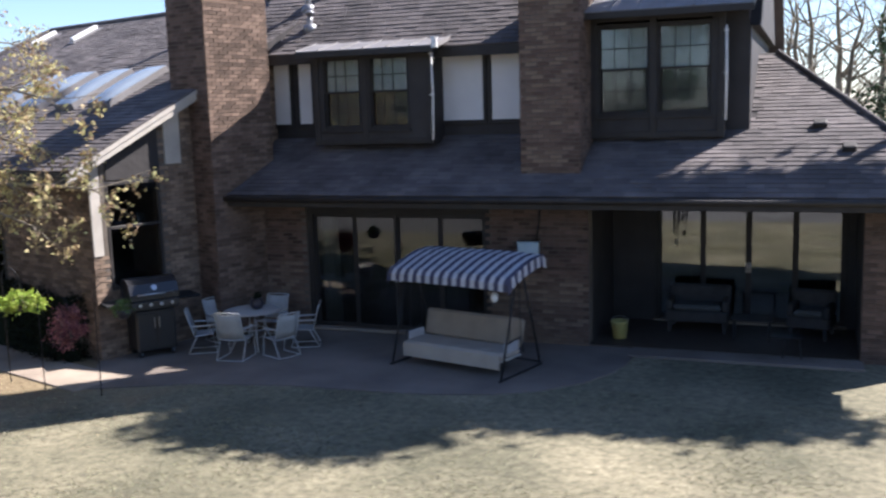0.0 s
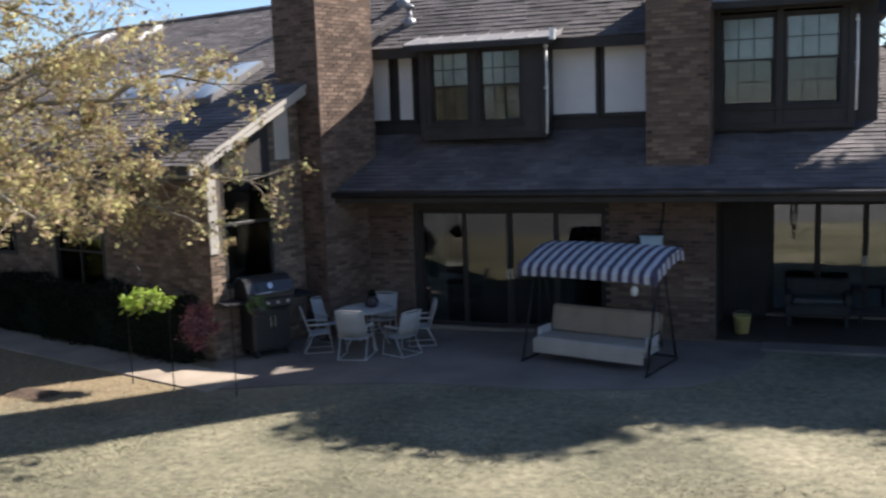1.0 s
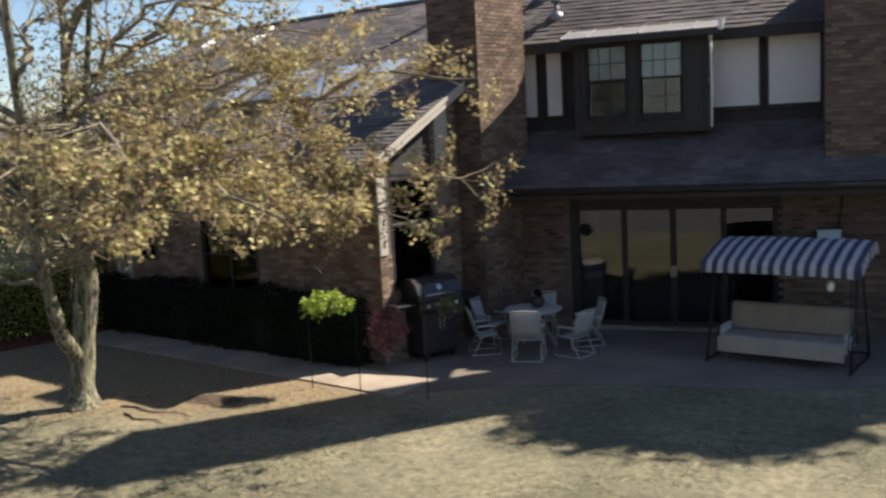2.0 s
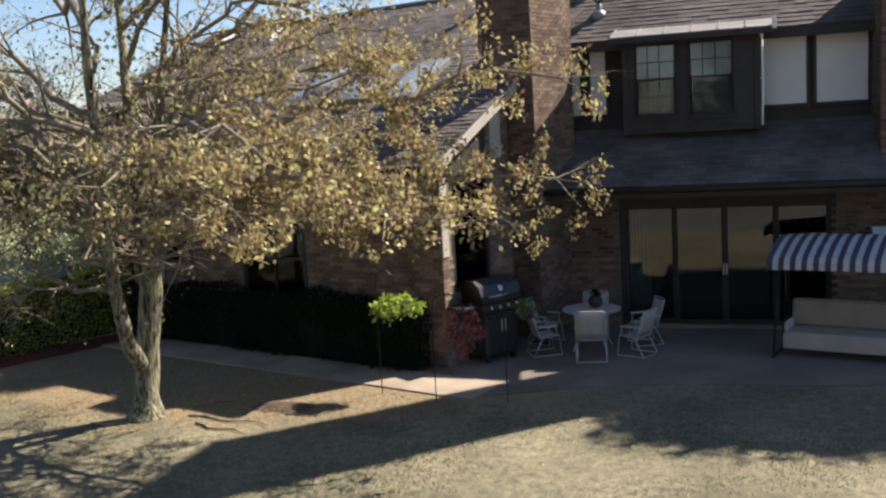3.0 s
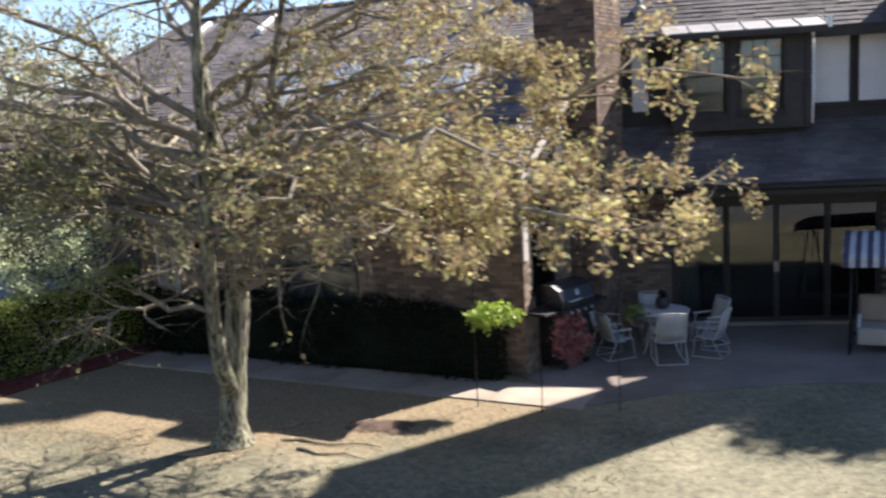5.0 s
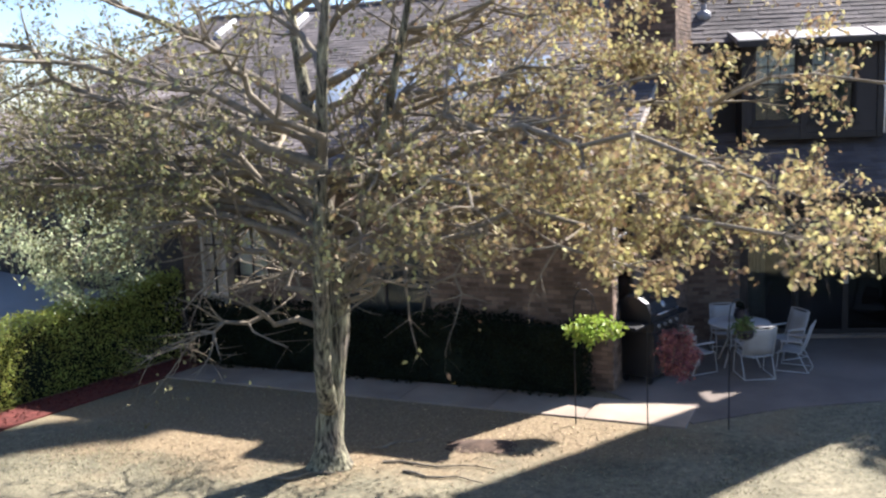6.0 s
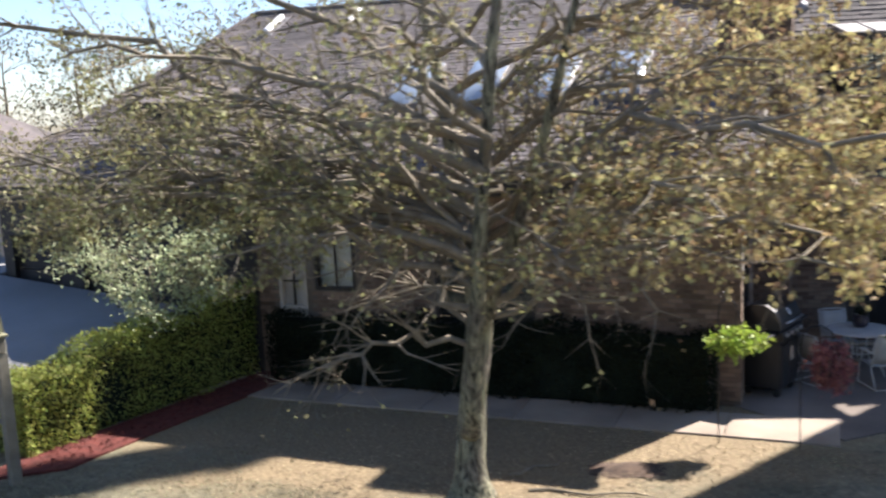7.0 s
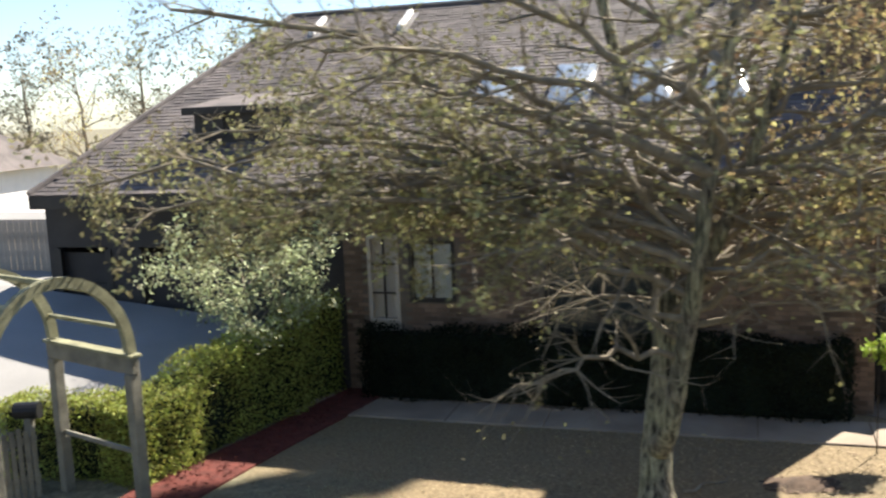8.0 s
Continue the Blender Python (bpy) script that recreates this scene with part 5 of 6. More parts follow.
rnd = np.random.default_rng(7)
lp_, ls_ = [], []
for tw in twigs:
    e = tw[-1]
    # leafy towards the lawn side, thin towards the garage
    dens = 5.0 if e.x > -9.0 else (2.6 if e.x > -11.2 else 3.4)
    if e.z > 5.6:
        dens *= 0.5
    elif e.z > 4.2 and e.x < -8.0:
        dens *= 0.55
    elif e.x < -12.6 and e.z > 3.0:
        dens *= 1.15
    if e.x < -9.2 and e.z < 3.1 or e.x < -8.6 and e.z < 2.6:
        dens *= 0.05
    small = 0.85 if e.x < -11.2 else 1.0
    dens *= rnd.gamma(0.6, 1.5)
    for p in tw[1:]:
        for _ in range(rnd.poisson(dens)):
            q = np.array(p) + rnd.normal(0, 0.055, 3)
            q[2] -= abs(rnd.normal(0, 0.06))
            # the sprays end in a level skirt above the hedge
            if q[0] > -9.6 and q[2] < 2.2 + 0.175 * (13.0 - q[1]) + rnd.normal(0, 0.06) or q[0] > -4.75:
                continue
            lp_.append(q)
            ls_.append(rnd.uniform(0.048, 0.094) * small)
lp_, ls_ = np.array(lp_), np.array(ls_)
olive = lp_[:, 0] + rnd.normal(0, 0.9, len(lp_)) < -10.8
quick_mesh("crown", leaf_cloud(lp_[~olive], ls_[~olive], rnd, 0.6, 0.62), LEAF, tree, "yellow-brown autumn leaves", kind="stuff")
quick_mesh("crown", leaf_cloud(lp_[olive], ls_[olive], rnd, 0.6, 0.62), LEAF_OLIVE, tree, "olive-brown leaves not yet turned", kind="stuff")

# small pale-leaved tree behind the boxwood hedge
sm = thing("small_tree", "small tree with pale variegated leaves", "tree", pose(-17.15, 16.1, 0))
s = Shape()
s.tube([(0, 0, 0), (-0.02, 0.02, 0.9), (-0.12, 0.05, 1.7), (-0.2, 0.05, 2.4)], [0.035, 0.03, 0.022, 0.012], 8)
part("trunk", s, MOSS, sm, smooth=True)
s = Shape()
tw2 = []
r2 = random.Random(5)
for i in range(15):
    a = i * 2.4
    grow(s, (-0.08, 0.04, 1.15 + 0.09 * i), (math.cos(a), math.sin(a), 0.55), r2.uniform(0.8, 1.5), 0.014, r2, 1, tw2, 0.2, 0.02, 4, 4)
part("limb", s, MOSS, sm)
pp = [np.array(p) + rnd.normal(0, 0.10, 3) for tw in tw2 for p in tw for _ in range(16)]
quick_mesh("crown", leaf_cloud(pp, rnd.uniform(0.05, 0.10, len(pp)), rnd, 0.2), PALE_LEAF, sm, kind="stuff")

# ---- patio furniture ----
def patio_chair():
    c = thing("patio_chair", "off-white sling patio chair with a sled base", "chair", Matrix(), "chairs round the patio table")
    w = 0.27
    for x in (-w, w):
        part("side_rail", Shape().tube([(x, 0.30, 0.015), (x, -0.30, 0.015), (x, -0.24, 0.42), (x, 0.16, 0.39), (x, 0.33, 0.94)], 0.012, 8), FRAME_WHITE, c, smooth=True)
        part("leg", Shape().tube([(x, 0.30, 0.015), (x, 0.10, 0.40)], 0.013, 8), FRAME_WHITE, c, smooth=True)
        part("armrest", Shape().box(x - 0.03, x + 0.03, -0.22, 0.20, 0.60, 0.63, c=0.01), FRAME_WHITE, c)
        part("arm_post", Shape().tube([(x, -0.20, 0.42), (x, -0.18, 0.60)], 0.012, 8), FRAME_WHITE, c, smooth=True)
    part("stretcher", Shape().tube([(-w, 0.30, 0.015), (w, 0.30, 0.015)], 0.012, 8), FRAME_WHITE, c, smooth=True)
    part("top_rail", Shape().tube([(-w, 0.33, 0.94), (-w * 0.5, 0.345, 0.955), (w * 0.5, 0.345, 0.955), (w, 0.33, 0.94)], 0.014, 8), FRAME_WHITE, c, smooth=True)

    def sling(rows_):
        s = Shape()
        for (y, z) in rows_:
            for i in range(5):
                x = -w + 2 * w * i / 4
                sag = 0.02 * (1 - (2 * i / 4 - 1) ** 2)
                s.v.append((x, y + sag * 0.4, z - sag))
        s.f = [(r * 5 + i, r * 5 + i + 1, (r + 1) * 5 + i + 1, (r + 1) * 5 + i) for r in range(len(rows_) - 1) for i in range(4)]
        return s

    for nm, rows_ in (("seat", [(-0.24, 0.42), (-0.1, 0.41), (0.05, 0.40), (0.16, 0.395)]), ("backrest", [(0.17, 0.43), (0.22, 0.60), (0.28, 0.78), (0.33, 0.93)])):
        ob = part(nm, sling(rows_), SLING, c, smooth=True)
        ob.modifiers.new("cloth", "SOLIDIFY").thickness = 0.006
    return c


TABLE = Vector((-5.86, 16.66, 0.02))
chair = patio_chair()
first = True
for ang, dist in ((-82, 0.74), (-150, 0.90), (-24, 0.90), (95, 0.84), (158, 1.0), (26, 0.98)):
    a = radians(ang)
    m = pose(TABLE.x + dist * math.cos(a), TABLE.y + dist * math.sin(a), 0.02, 0, 0, ang - 90) @ Matrix.Scale(0.92, 4)
    if first:
        chair.matrix_world = m
        first = False
    else:
        copy_thing(chair, m)
t = thing("patio_table", "round off-white patio table", "table", pose(*TABLE))
part("tabletop", Shape().lathe([(0.49, 0.69), (0.51, 0.70), (0.51, 0.715), (0.49, 0.72)], 40), FRAME_WHITE, t, smooth=False)
for k in range(4):
    a = math.pi / 4 + k * math.pi / 2
    part("leg", Shape().tube([(0.28 * math.cos(a), 0.28 * math.sin(a), 0.69), (0.22 * math.cos(a), 0.22 * math.sin(a), 0.4), (0.42 * math.cos(a), 0.42 * math.sin(a), 0.0)], 0.016, 8), FRAME_WHITE, t, smooth=True)
part("ring", Shape().tube([(0.23 * math.cos(k * math.pi / 8), 0.23 * math.sin(k * math.pi / 8), 0.36) for k in range(17)], 0.010, 6), FRAME_WHITE, t, smooth=True)
pt = thing("flower_pot", "dark glazed pot standing on the patio table", "pot", pose(TABLE.x + 0.05, TABLE.y + 0.12, 0.74))
part("pot", Shape().lathe([(0.07, 0.0), (0.12, 0.05), (0.13, 0.12), (0.10, 0.18), (0.115, 0.20), (0.09, 0.20)], 20), TERRACOTTA, pt, smooth=True)
blob_foliage(pt, (0, 0, 0.24), (0.10, 0.10, 0.06), 140, HEDGE, 31, 0.05, clumps=6)

def grill():
    g_ = thing("gas_grill", "black gas grill with its hood closed and side shelves", "grill", pose(-7.48, 15.82, 0.02, 0, 0, 56) @ Matrix.Scale(1.2, 4))
    part("cabinet", Shape().box(-0.30, 0.30, -0.24, 0.24, 0.10, 0.72, c=0.015), ENAMEL, g_)
    for x in (-0.285, 0.005):
        d = part("door", Shape().box(x, x + 0.28, -0.262, -0.242, 0.14, 0.68, c=0.008), ENAMEL, g_)
        part("handle", Shape().tube([(x + (0.25 if x < 0 else 0.03), -0.285, 0.45), (x + (0.25 if x < 0 else 0.03), -0.285, 0.62)], 0.009, 8), STEEL, d)
    part("firebox", Shape().box(-0.36, 0.36, -0.27, 0.27, 0.72, 0.88, c=0.02), ENAMEL, g_)
    hood = Shape()
    prof = [(-0.27, 0.885), (-0.27, 0.98), (-0.20, 1.12), (-0.08, 1.19), (0.10, 1.19), (0.22, 1.12), (0.27, 0.98), (0.27, 0.885)]
    n_ = len(prof)
    hood.add([(-0.37, y, z) for y, z in prof] + [(0.37, y, z) for y, z in prof], [tuple(range(n_)), tuple(range(n_, 2 * n_))[::-1]] + [(i, i + n_, (i + 1) % n_ + n_, (i + 1) % n_) for i in range(n_)])
    h = part("hood", hood, ENAMEL, g_, "glossy black hood")
    part("handle", Shape().tube([(-0.26, -0.29, 0.97), (-0.26, -0.33, 0.98), (0.26, -0.33, 0.98), (0.26, -0.29, 0.97)], 0.012, 8), STEEL, h, smooth=True)
    part("gauge", Shape().lathe([(0.045, 0), (0.045, 0.02), (0.03, 0.025)], 18, pose(0, -0.235, 1.06, 62)), STEEL, h)
    part("control_panel", Shape().box(-0.36, 0.36, -0.30, -0.272, 0.76, 0.87, c=0.006), ENAMEL, g_, "black control panel")
    for x in (-0.24, -0.08, 0.08, 0.24):
        part("knob", Shape().lathe([(0.026, 0), (0.024, 0.03), (0.01, 0.032)], 14, pose(x, -0.302, 0.815, 90)), STEEL, g_)
    for sx in (-1, 1):
        part("side_shelf", Shape().box(min(sx * 0.37, sx * 0.72), max(sx * 0.37, sx * 0.72), -0.24, 0.24, 0.83, 0.87, c=0.01), ENAMEL_DULL, g_)
        for y in (-0.18, 0.18):
            part("wheel", Shape().tube([(sx * 0.24 - 0.02, y, 0.05), (sx * 0.24 + 0.02, y, 0.05)], 0.05, 14), ENAMEL, g_)
    return g_


grill()


def swing():
    s_ = thing("garden_swing", "three-seat garden swing with a striped canopy and tan cushions", "garden swing", pose(-1.62, 16.56, 0.02, 0, 0, -15))
    W = 1.10
    for x in (-W, W):
        part("leg", Shape().tube([(x, -0.62, 0.0), (x, -0.10, 1.62)], 0.017, 10), IRON, s_, smooth=True)
        part("leg", Shape().tube([(x, 0.62, 0.0), (x, 0.10, 1.62)], 0.017, 10), IRON, s_, smooth=True)
        part("foot_bar", Shape().tube([(x, -0.66, 0.02), (x, 0.66, 0.02)], 0.02, 8), IRON, s_, smooth=True)
        part("armrest_frame", Shape().tube([(x * 0.92, -0.36, 0.27), (x * 0.92, -0.30, 0.53), (x * 0.92, 0.12, 0.57), (x * 0.92, 0.22, 0.30)], 0.014, 8), IRON, s_, smooth=True)
        for y in (-0.20, 0.16):
            part("hanger", Shape().tube([(x * 0.92, y, 0.54), (x * 0.92, y * 0.6, 1.60)], 0.009, 6), IRON, s_, smooth=True)
        pil = Shape()
        for i in range(5):
            pil.box(x * 0.88 - 0.03, x * 0.88 + 0.03, -0.28 + i * 0.085, -0.28 + i * 0.085 + 0.045, 0.37, 0.53, c=0.01)
        part("bolster", pil, CANVAS_W, s_, "striped arm bolster")
    part("beam", Shape().tube([(-W - 0.06, 0, 1.63), (W + 0.06, 0, 1.63)], 0.028, 10), IRON, s_, smooth=True)
    part("back_stretcher", Shape().tube([(-W, 0.60, 0.06), (W, 0.60, 0.06)], 0.018, 8), IRON, s_, smooth=True)
    part("seat_frame", Shape().box(-0.98, 0.98, -0.38, 0.22, 0.24, 0.27, c=0.01), FRAME_WHITE, s_)

    def pad(x0, x1, y0, y1, z0, z1, m=None):
        p = Shape().box(x0, x1, y0, y1, z0, z1, m, c=0.045)
        return p

    part("seat_cushion", pad(-0.99, 0.99, -0.46, 0.18, 0.27, 0.40), SEAT_TAN, s_, "pale tan seat cushion")
    part("valance", Shape().box(-0.98, 0.98, -0.475, -0.452, 0.14, 0.38, c=0.008), SEAT_TAN, s_)
    part("back_cushion", pad(-0.99, 0.99, -0.06, 0.06, 0.0, 0.48, pose(0, 0.20, 0.37, -14)), CUSHION, s_, "tan back cushion")
    # canopy: cambered roof in narrow cloth stripes, with hanging edges
    stripes = 27
    cw = 2.42
    prof = [(y + 0.16, z) for y, z in ((-0.70, 1.46), (-0.69, 1.58), (-0.62, 1.66), (-0.2, 1.80), (0.15, 1.88), (0.44, 1.90), (0.48, 1.81))]
    for i in range(stripes):
        x0, x1 = -cw / 2 + cw * i / stripes, -cw / 2 + cw * (i + 1) / stripes
        vs = [(x, y, z - 0.02 * (abs(x) / 1.2) ** 3) for y, z in prof for x in (x0, x1)]
        ob = part("canopy_stripe", Shape().add(vs, [(2 * j, 2 * j + 1, 2 * j + 3, 2 * j + 2) for j in range(len(prof) - 1)]), CANVAS_W if i % 2 else CANVAS_N, s_)
        ob.modifiers.new("cloth", "SOLIDIFY").thickness = 0.008
    top_z = lambda y: float(np.interp(y, [p[0] for p in prof[1:]], [p[1] for p in prof[1:]])) - 0.02
    for x in (-cw / 2, cw / 2):
        for i in range(12):
            y0, y1 = -0.53 + 1.16 * i / 12, -0.53 + 1.16 * (i + 1) / 12
            ob = part("side_stripe", Shape().add([(x, y0, top_z(y0)), (x, y1, top_z(y1)), (x * 1.01, y1, top_z(y1) - 0.17), (x * 1.01, y0, top_z(y0) - 0.17)], [(0, 1, 2, 3)]), CANVAS_W if i % 2 else CANVAS_N, s_)
            ob.modifiers.new("cloth", "SOLIDIFY").thickness = 0.008
    for y, z in ((-0.50, 1.57), (0.58, 1.86)):
        part("canopy_bar", Shape().tube([(-cw / 2 + 0.02, y, z), (cw / 2 - 0.02, y, z)], 0.014, 8), FRAME_WHITE, s_, smooth=True)
    for x in (-W, W):
        part("canopy_arm", Shape().tube([(x, -0.48, 1.58), (x, 0, 1.66), (x, 0.58, 1.85)], 0.014, 8), IRON, s_, smooth=True)
    return s_


swing()
hb = thing("hanging_lamp", "small white lantern hanging under the swing canopy", "lantern", pose(-0.98, 16.25, 1.28))
part("globe", Shape().lathe([(0.03, -0.09), (0.055, -0.05), (0.06, 0.02), (0.03, 0.07)], 16), WHITE, hb, smooth=True)
part("hook", Shape().tube([(0, 0, 0.07), (0, 0, 0.40)], 0.006, 6), IRON, hb)

bk = thing("bucket", "yellow plastic bucket standing on the porch", "bucket", pose(0.55, 18.95, 0.045))
part("body", Shape().lathe([(0.12, 0.0), (0.155, 0.30), (0.165, 0.31), (0.165, 0.33), (0.145, 0.33), (0.115, 0.02)], 24), YELLOW, bk, smooth=True)
part("handle", Shape().tube([(0.16 * math.cos(a), 0.03, 0.31 + 0.10 * math.sin(a)) for a in [math.pi * i / 10 for i in range(11)]], 0.006, 6), STEEL, bk)

mb = thing("utility_box", "pale blue-grey utility box on the brick wall", "utility box", pose(-0.97, 18.30, 1.72))
part("box", Shape().box(-0.19, 0.19, -0.12, 0.008, -0.14, 0.16, c=0.012), METER, mb)
part("lid", Shape().box(-0.205, 0.205, -0.135, 0.008, 0.16, 0.185, c=0.006), METER, mb)
part("conduit", Shape().tube([(0.14, -0.03, 0.18), (0.20, -0.03, 0.55), (0.22, -0.03, 0.9)], 0.014, 8), IRON, mb, smooth=True)

wc = thing("wind_chime", "dark wind chime hanging from the porch ceiling", "wind chime", pose(1.42, 20.1, 2.66))
part("cord", Shape().tube([(0, 0, 0), (0, 0, -0.4)], 0.005, 5), IRON, wc)
part("top_disc", Shape().lathe([(0.07, -0.32), (0.07, -0.30)], 16), WOOD_GREY, wc)
for k in range(6):
    a = k * math.pi / 3
    part("tube", Shape().tube([(0.055 * math.cos(a), 0.055 * math.sin(a), -0.33), (0.055 * math.cos(a), 0.055 * math.sin(a), -0.62 - 0.05 * k)], 0.009, 8), IRON, wc)
part("sail", Shape().box(-0.03, 0.03, -0.004, 0.004, -1.02, -0.90, c=0.002), WOOD_GREY, wc)


def porch_seat(name, label, x, y, width, rot=0):
    c = thing(name, label, "porch seat", pose(x, y, 0.045, 0, 0, rot))
    part("seat", Shape().box(-width / 2, width / 2, -0.35, 0.30, 0.20, 0.42, c=0.03), WICKER, c)
    part("backrest", Shape().box(-width / 2, width / 2, 0.22, 0.36, 0.42, 0.82, c=0.04), WICKER, c)
    for s__ in (-1, 1):
        part("arm", Shape().box(min(s__ * width / 2, s__ * (width / 2 - 0.12)), max(s__ * width / 2, s__ * (width / 2 - 0.12)), -0.35, 0.22, 0.42, 0.62, c=0.03), WICKER, c)
        for y_ in (-0.30, 0.28):
            part("leg", Shape().box(s__ * (width / 2 - 0.08) - 0.03, s__ * (width / 2 - 0.08) + 0.03, y_ - 0.03, y_ + 0.03, 0, 0.20), WICKER, c)
    part("cushion", Shape().box(-width / 2 + 0.13, width / 2 - 0.13, -0.33, 0.20, 0.42, 0.52, c=0.04), material_dim, c, "dark seat cushion")
    return c


porch_seat("wicker_sofa", "dark wicker sofa with dark cushions on the porch", 1.85, 20.0, 1.15)
porch_seat("wicker_chair", "dark wicker armchair on the porch", 3.85, 19.9, 0.75, -12)
ct = thing("coffee_table", "low dark coffee table on the porch", "table", pose(2.85, 19.4, 0.045))
part("tabletop", Shape().box(-0.35, 0.35, -0.25, 0.25, 0.38, 0.41, c=0.01), WICKER, ct)
for x in (-0.3, 0.3):
    for y in (-0.2, 0.2):
        part("leg", Shape().tube([(x, y, 0), (x, y, 0.38)], 0.016, 8), IRON, ct)
fs_ = thing("folding_stand", "small black iron stand at the porch edge", "plant stand", pose(3.55, 18.3, 0.045))
for x, y in ((-0.15, -0.12), (0.15, -0.12), (-0.15, 0.12), (0.15, 0.12)):
    part("leg", Shape().tube([(x, y, 0), (x * 0.7, y * 0.7, 0.34)], 0.010, 6), IRON, fs_)
part("top", Shape().box(-0.35, 0.16, -0.14, 0.14, 0.34, 0.36, c=0.006), IRON, fs_)

# ---- arbor and picket fence by the drive ----
def arbor():
    a_ = thing("garden_arbor", "weathered wooden garden arbor with an arched top", "arbor", pose(-19.05, 12.32, -0.05, 0, 0, 54))
    wx, dy = 0.87, 0.80
    for x in (-wx, wx):
        for y in (-dy, dy):
            part("post", Shape().box(x - 0.07, x + 0.07, y - 0.07, y + 0.07, 0, 1.82, c=0.010), WOOD_GREY, a_)
        part("rung", Shape().box(x - 0.02, x + 0.02, -dy + 0.072, dy - 0.072, 0.82, 0.88, c=0.005), WOOD_GREY, a_)
        part("side_beam", Shape().box(x - 0.055, x + 0.055, -dy - 0.09, dy + 0.09, 1.822, 2.02, c=0.012), WOOD_GREY, a_)
        part("cap_board", Shape().box(x - 0.085, x + 0.085, -dy - 0.11, dy + 0.11, 2.022, 2.06, c=0.008), WOOD_MOSS, a_, "mossy cap board")
    for y in (-dy, dy):
        arch = Shape()
        n_ = 18
        for i in range(n_ + 1):
            t_ = math.pi * i / n_
            for r_ in (wx - 0.06, wx + 0.06):
                for d_ in (-0.045, 0.045):
                    arch.v.append((r_ * math.cos(t_), y + d_, 2.0 + 0.08 + (r_ + 0.1) * math.sin(t_)))
        for i in range(n_):
            k_ = i * 4
            arch.f += [(k_, k_ + 4, k_ + 5, k_ + 1), (k_ + 2, k_ + 3, k_ + 7, k_ + 6), (k_, k_ + 2, k_ + 6, k_ + 4), (k_ + 1, k_ + 5, k_ + 7, k_ + 3)]
        arch.f += [(0, 1, 3, 2), (n_ * 4, n_ * 4 + 2, n_ * 4 + 3, n_ * 4 + 1)]
        part("arch", arch, WOOD_MOSS, a_, "mossy bent arch")
    for i in range(5):
        t_ = math.pi * (i + 0.5) / 5
        part("slat", Shape().box(-0.025, 0.025, -dy + 0.05, dy - 0.05, -0.02, 0.02, pose(wx * math.cos(t_), 0, 2.08 + (wx + 0.1) * math.sin(t_), 0, 90 - math.degrees(t_), 0), c=0.004), WOOD_MOSS, a_)
    return a_


arbor()


def picket_fence(name, label, x0, y0, length, turn, h):
    f_ = thing(name, label, "fence", pose(x0, y0, 0, 0, 0, turn))
    n_ = int(length / 0.085)
    for i in range(n_):
        x = i * 0.085
        part("picket", Shape().box(x, x + 0.062, -0.012, 0.012, 0.04, h + 0.02 * math.sin(i * 2.1), c=0.004), WOOD_GREY, f_)
    for z in (0.25, h - 0.2):
        part("rail", Shape().box(0, n_ * 0.085, 0.013, 0.05, z, z + 0.08, c=0.005), WOOD_GREY, f_)
    return f_


picket_fence("picket_fence", "weathered wooden picket fence beside the arbor", -21.62, 11.40, 2.95, 40, 0.95)
lamp = thing("mail_box", "dark hooded box on the fence post", "box", pose(-19.62, 13.52, 0.0))
part("post", Shape().box(-0.05, 0.05, -0.05, 0.05, 0, 1.0, c=0.006), WOOD_GREY, lamp)
part("hood", Shape().tube([(-0.16, 0, 1.08), (0.16, 0, 1.08)], 0.11, 14), IRON, lamp)


def board_fence(name, label, a, b, h):
    """A tall fence of upright boards between two ground points."""
    a, b = Vector(a), Vector(b)
    L_ = (b - a).length
    f_ = thing(name, label, "fence", pose(a.x, a.y, a.z, 0, 0, math.degrees(math.atan2(b.y - a.y, b.x - a.x))))
    n_ = int(L_ / 0.15)
    me = Shape().box(0, 0.143, -0.01, 0.01, 0.03, h, c=0.003).mesh("board", FENCE)
    for i in range(min(n_, 290)):
        ob = new("board", me)
        ob.parent = f_
        ob.matrix_local = pose(i * 0.15, 0.004 * math.sin(i * 1.7), 0)
    for z in (0.4, h - 0.35):
        part("rail", Shape().box(0, n_ * 0.15, 0.012, 0.05, z, z + 0.09), FENCE, f_)
    return f_


board_fence("board_fence", "pale board fence beside the garage court", WING @ Vector((-27.0, 1.6, 1.68)), WING @ Vector((-14.75, 1.6, 1.68)), 1.12)
board_fence("board_fence", "tall grey board fence behind the lawn", (-20, -14, 0), (16, -14, 0), 1.9)

# neighbour's house far beyond the fence
nh = thing("house", "pale neighbouring house with a lavender-grey roof", "house", pose(-42, 44, 0, 0, 0, -10))
part("wall", Shape().box(-9, 9, -4, 4, 0, 3.0), STUCCO, nh)
part("roof", Shape().add([(-9.6, -4.7, 2.9), (9.6, -4.7, 2.9), (9.6, 4.7, 2.9), (-9.6, 4.7, 2.9), (-6, 0, 5.6), (6, 0, 5.6)], [(0, 1, 5, 4), (2, 3, 4, 5), (1, 2, 5), (3, 0, 4), (0, 3, 2, 1)]), SHINGLE, nh)
for x in (-6, -2, 3):
    wi = part("window", Shape().box(x, x + 1.4, -4.06, -4.0, 1.0, 2.2, c=0.02), WHITE, nh)
    part("pane", Shape().box(x + 0.1, x + 1.3, -4.075, -4.06, 1.1, 2.1), WINDOW_GLASS, wi)


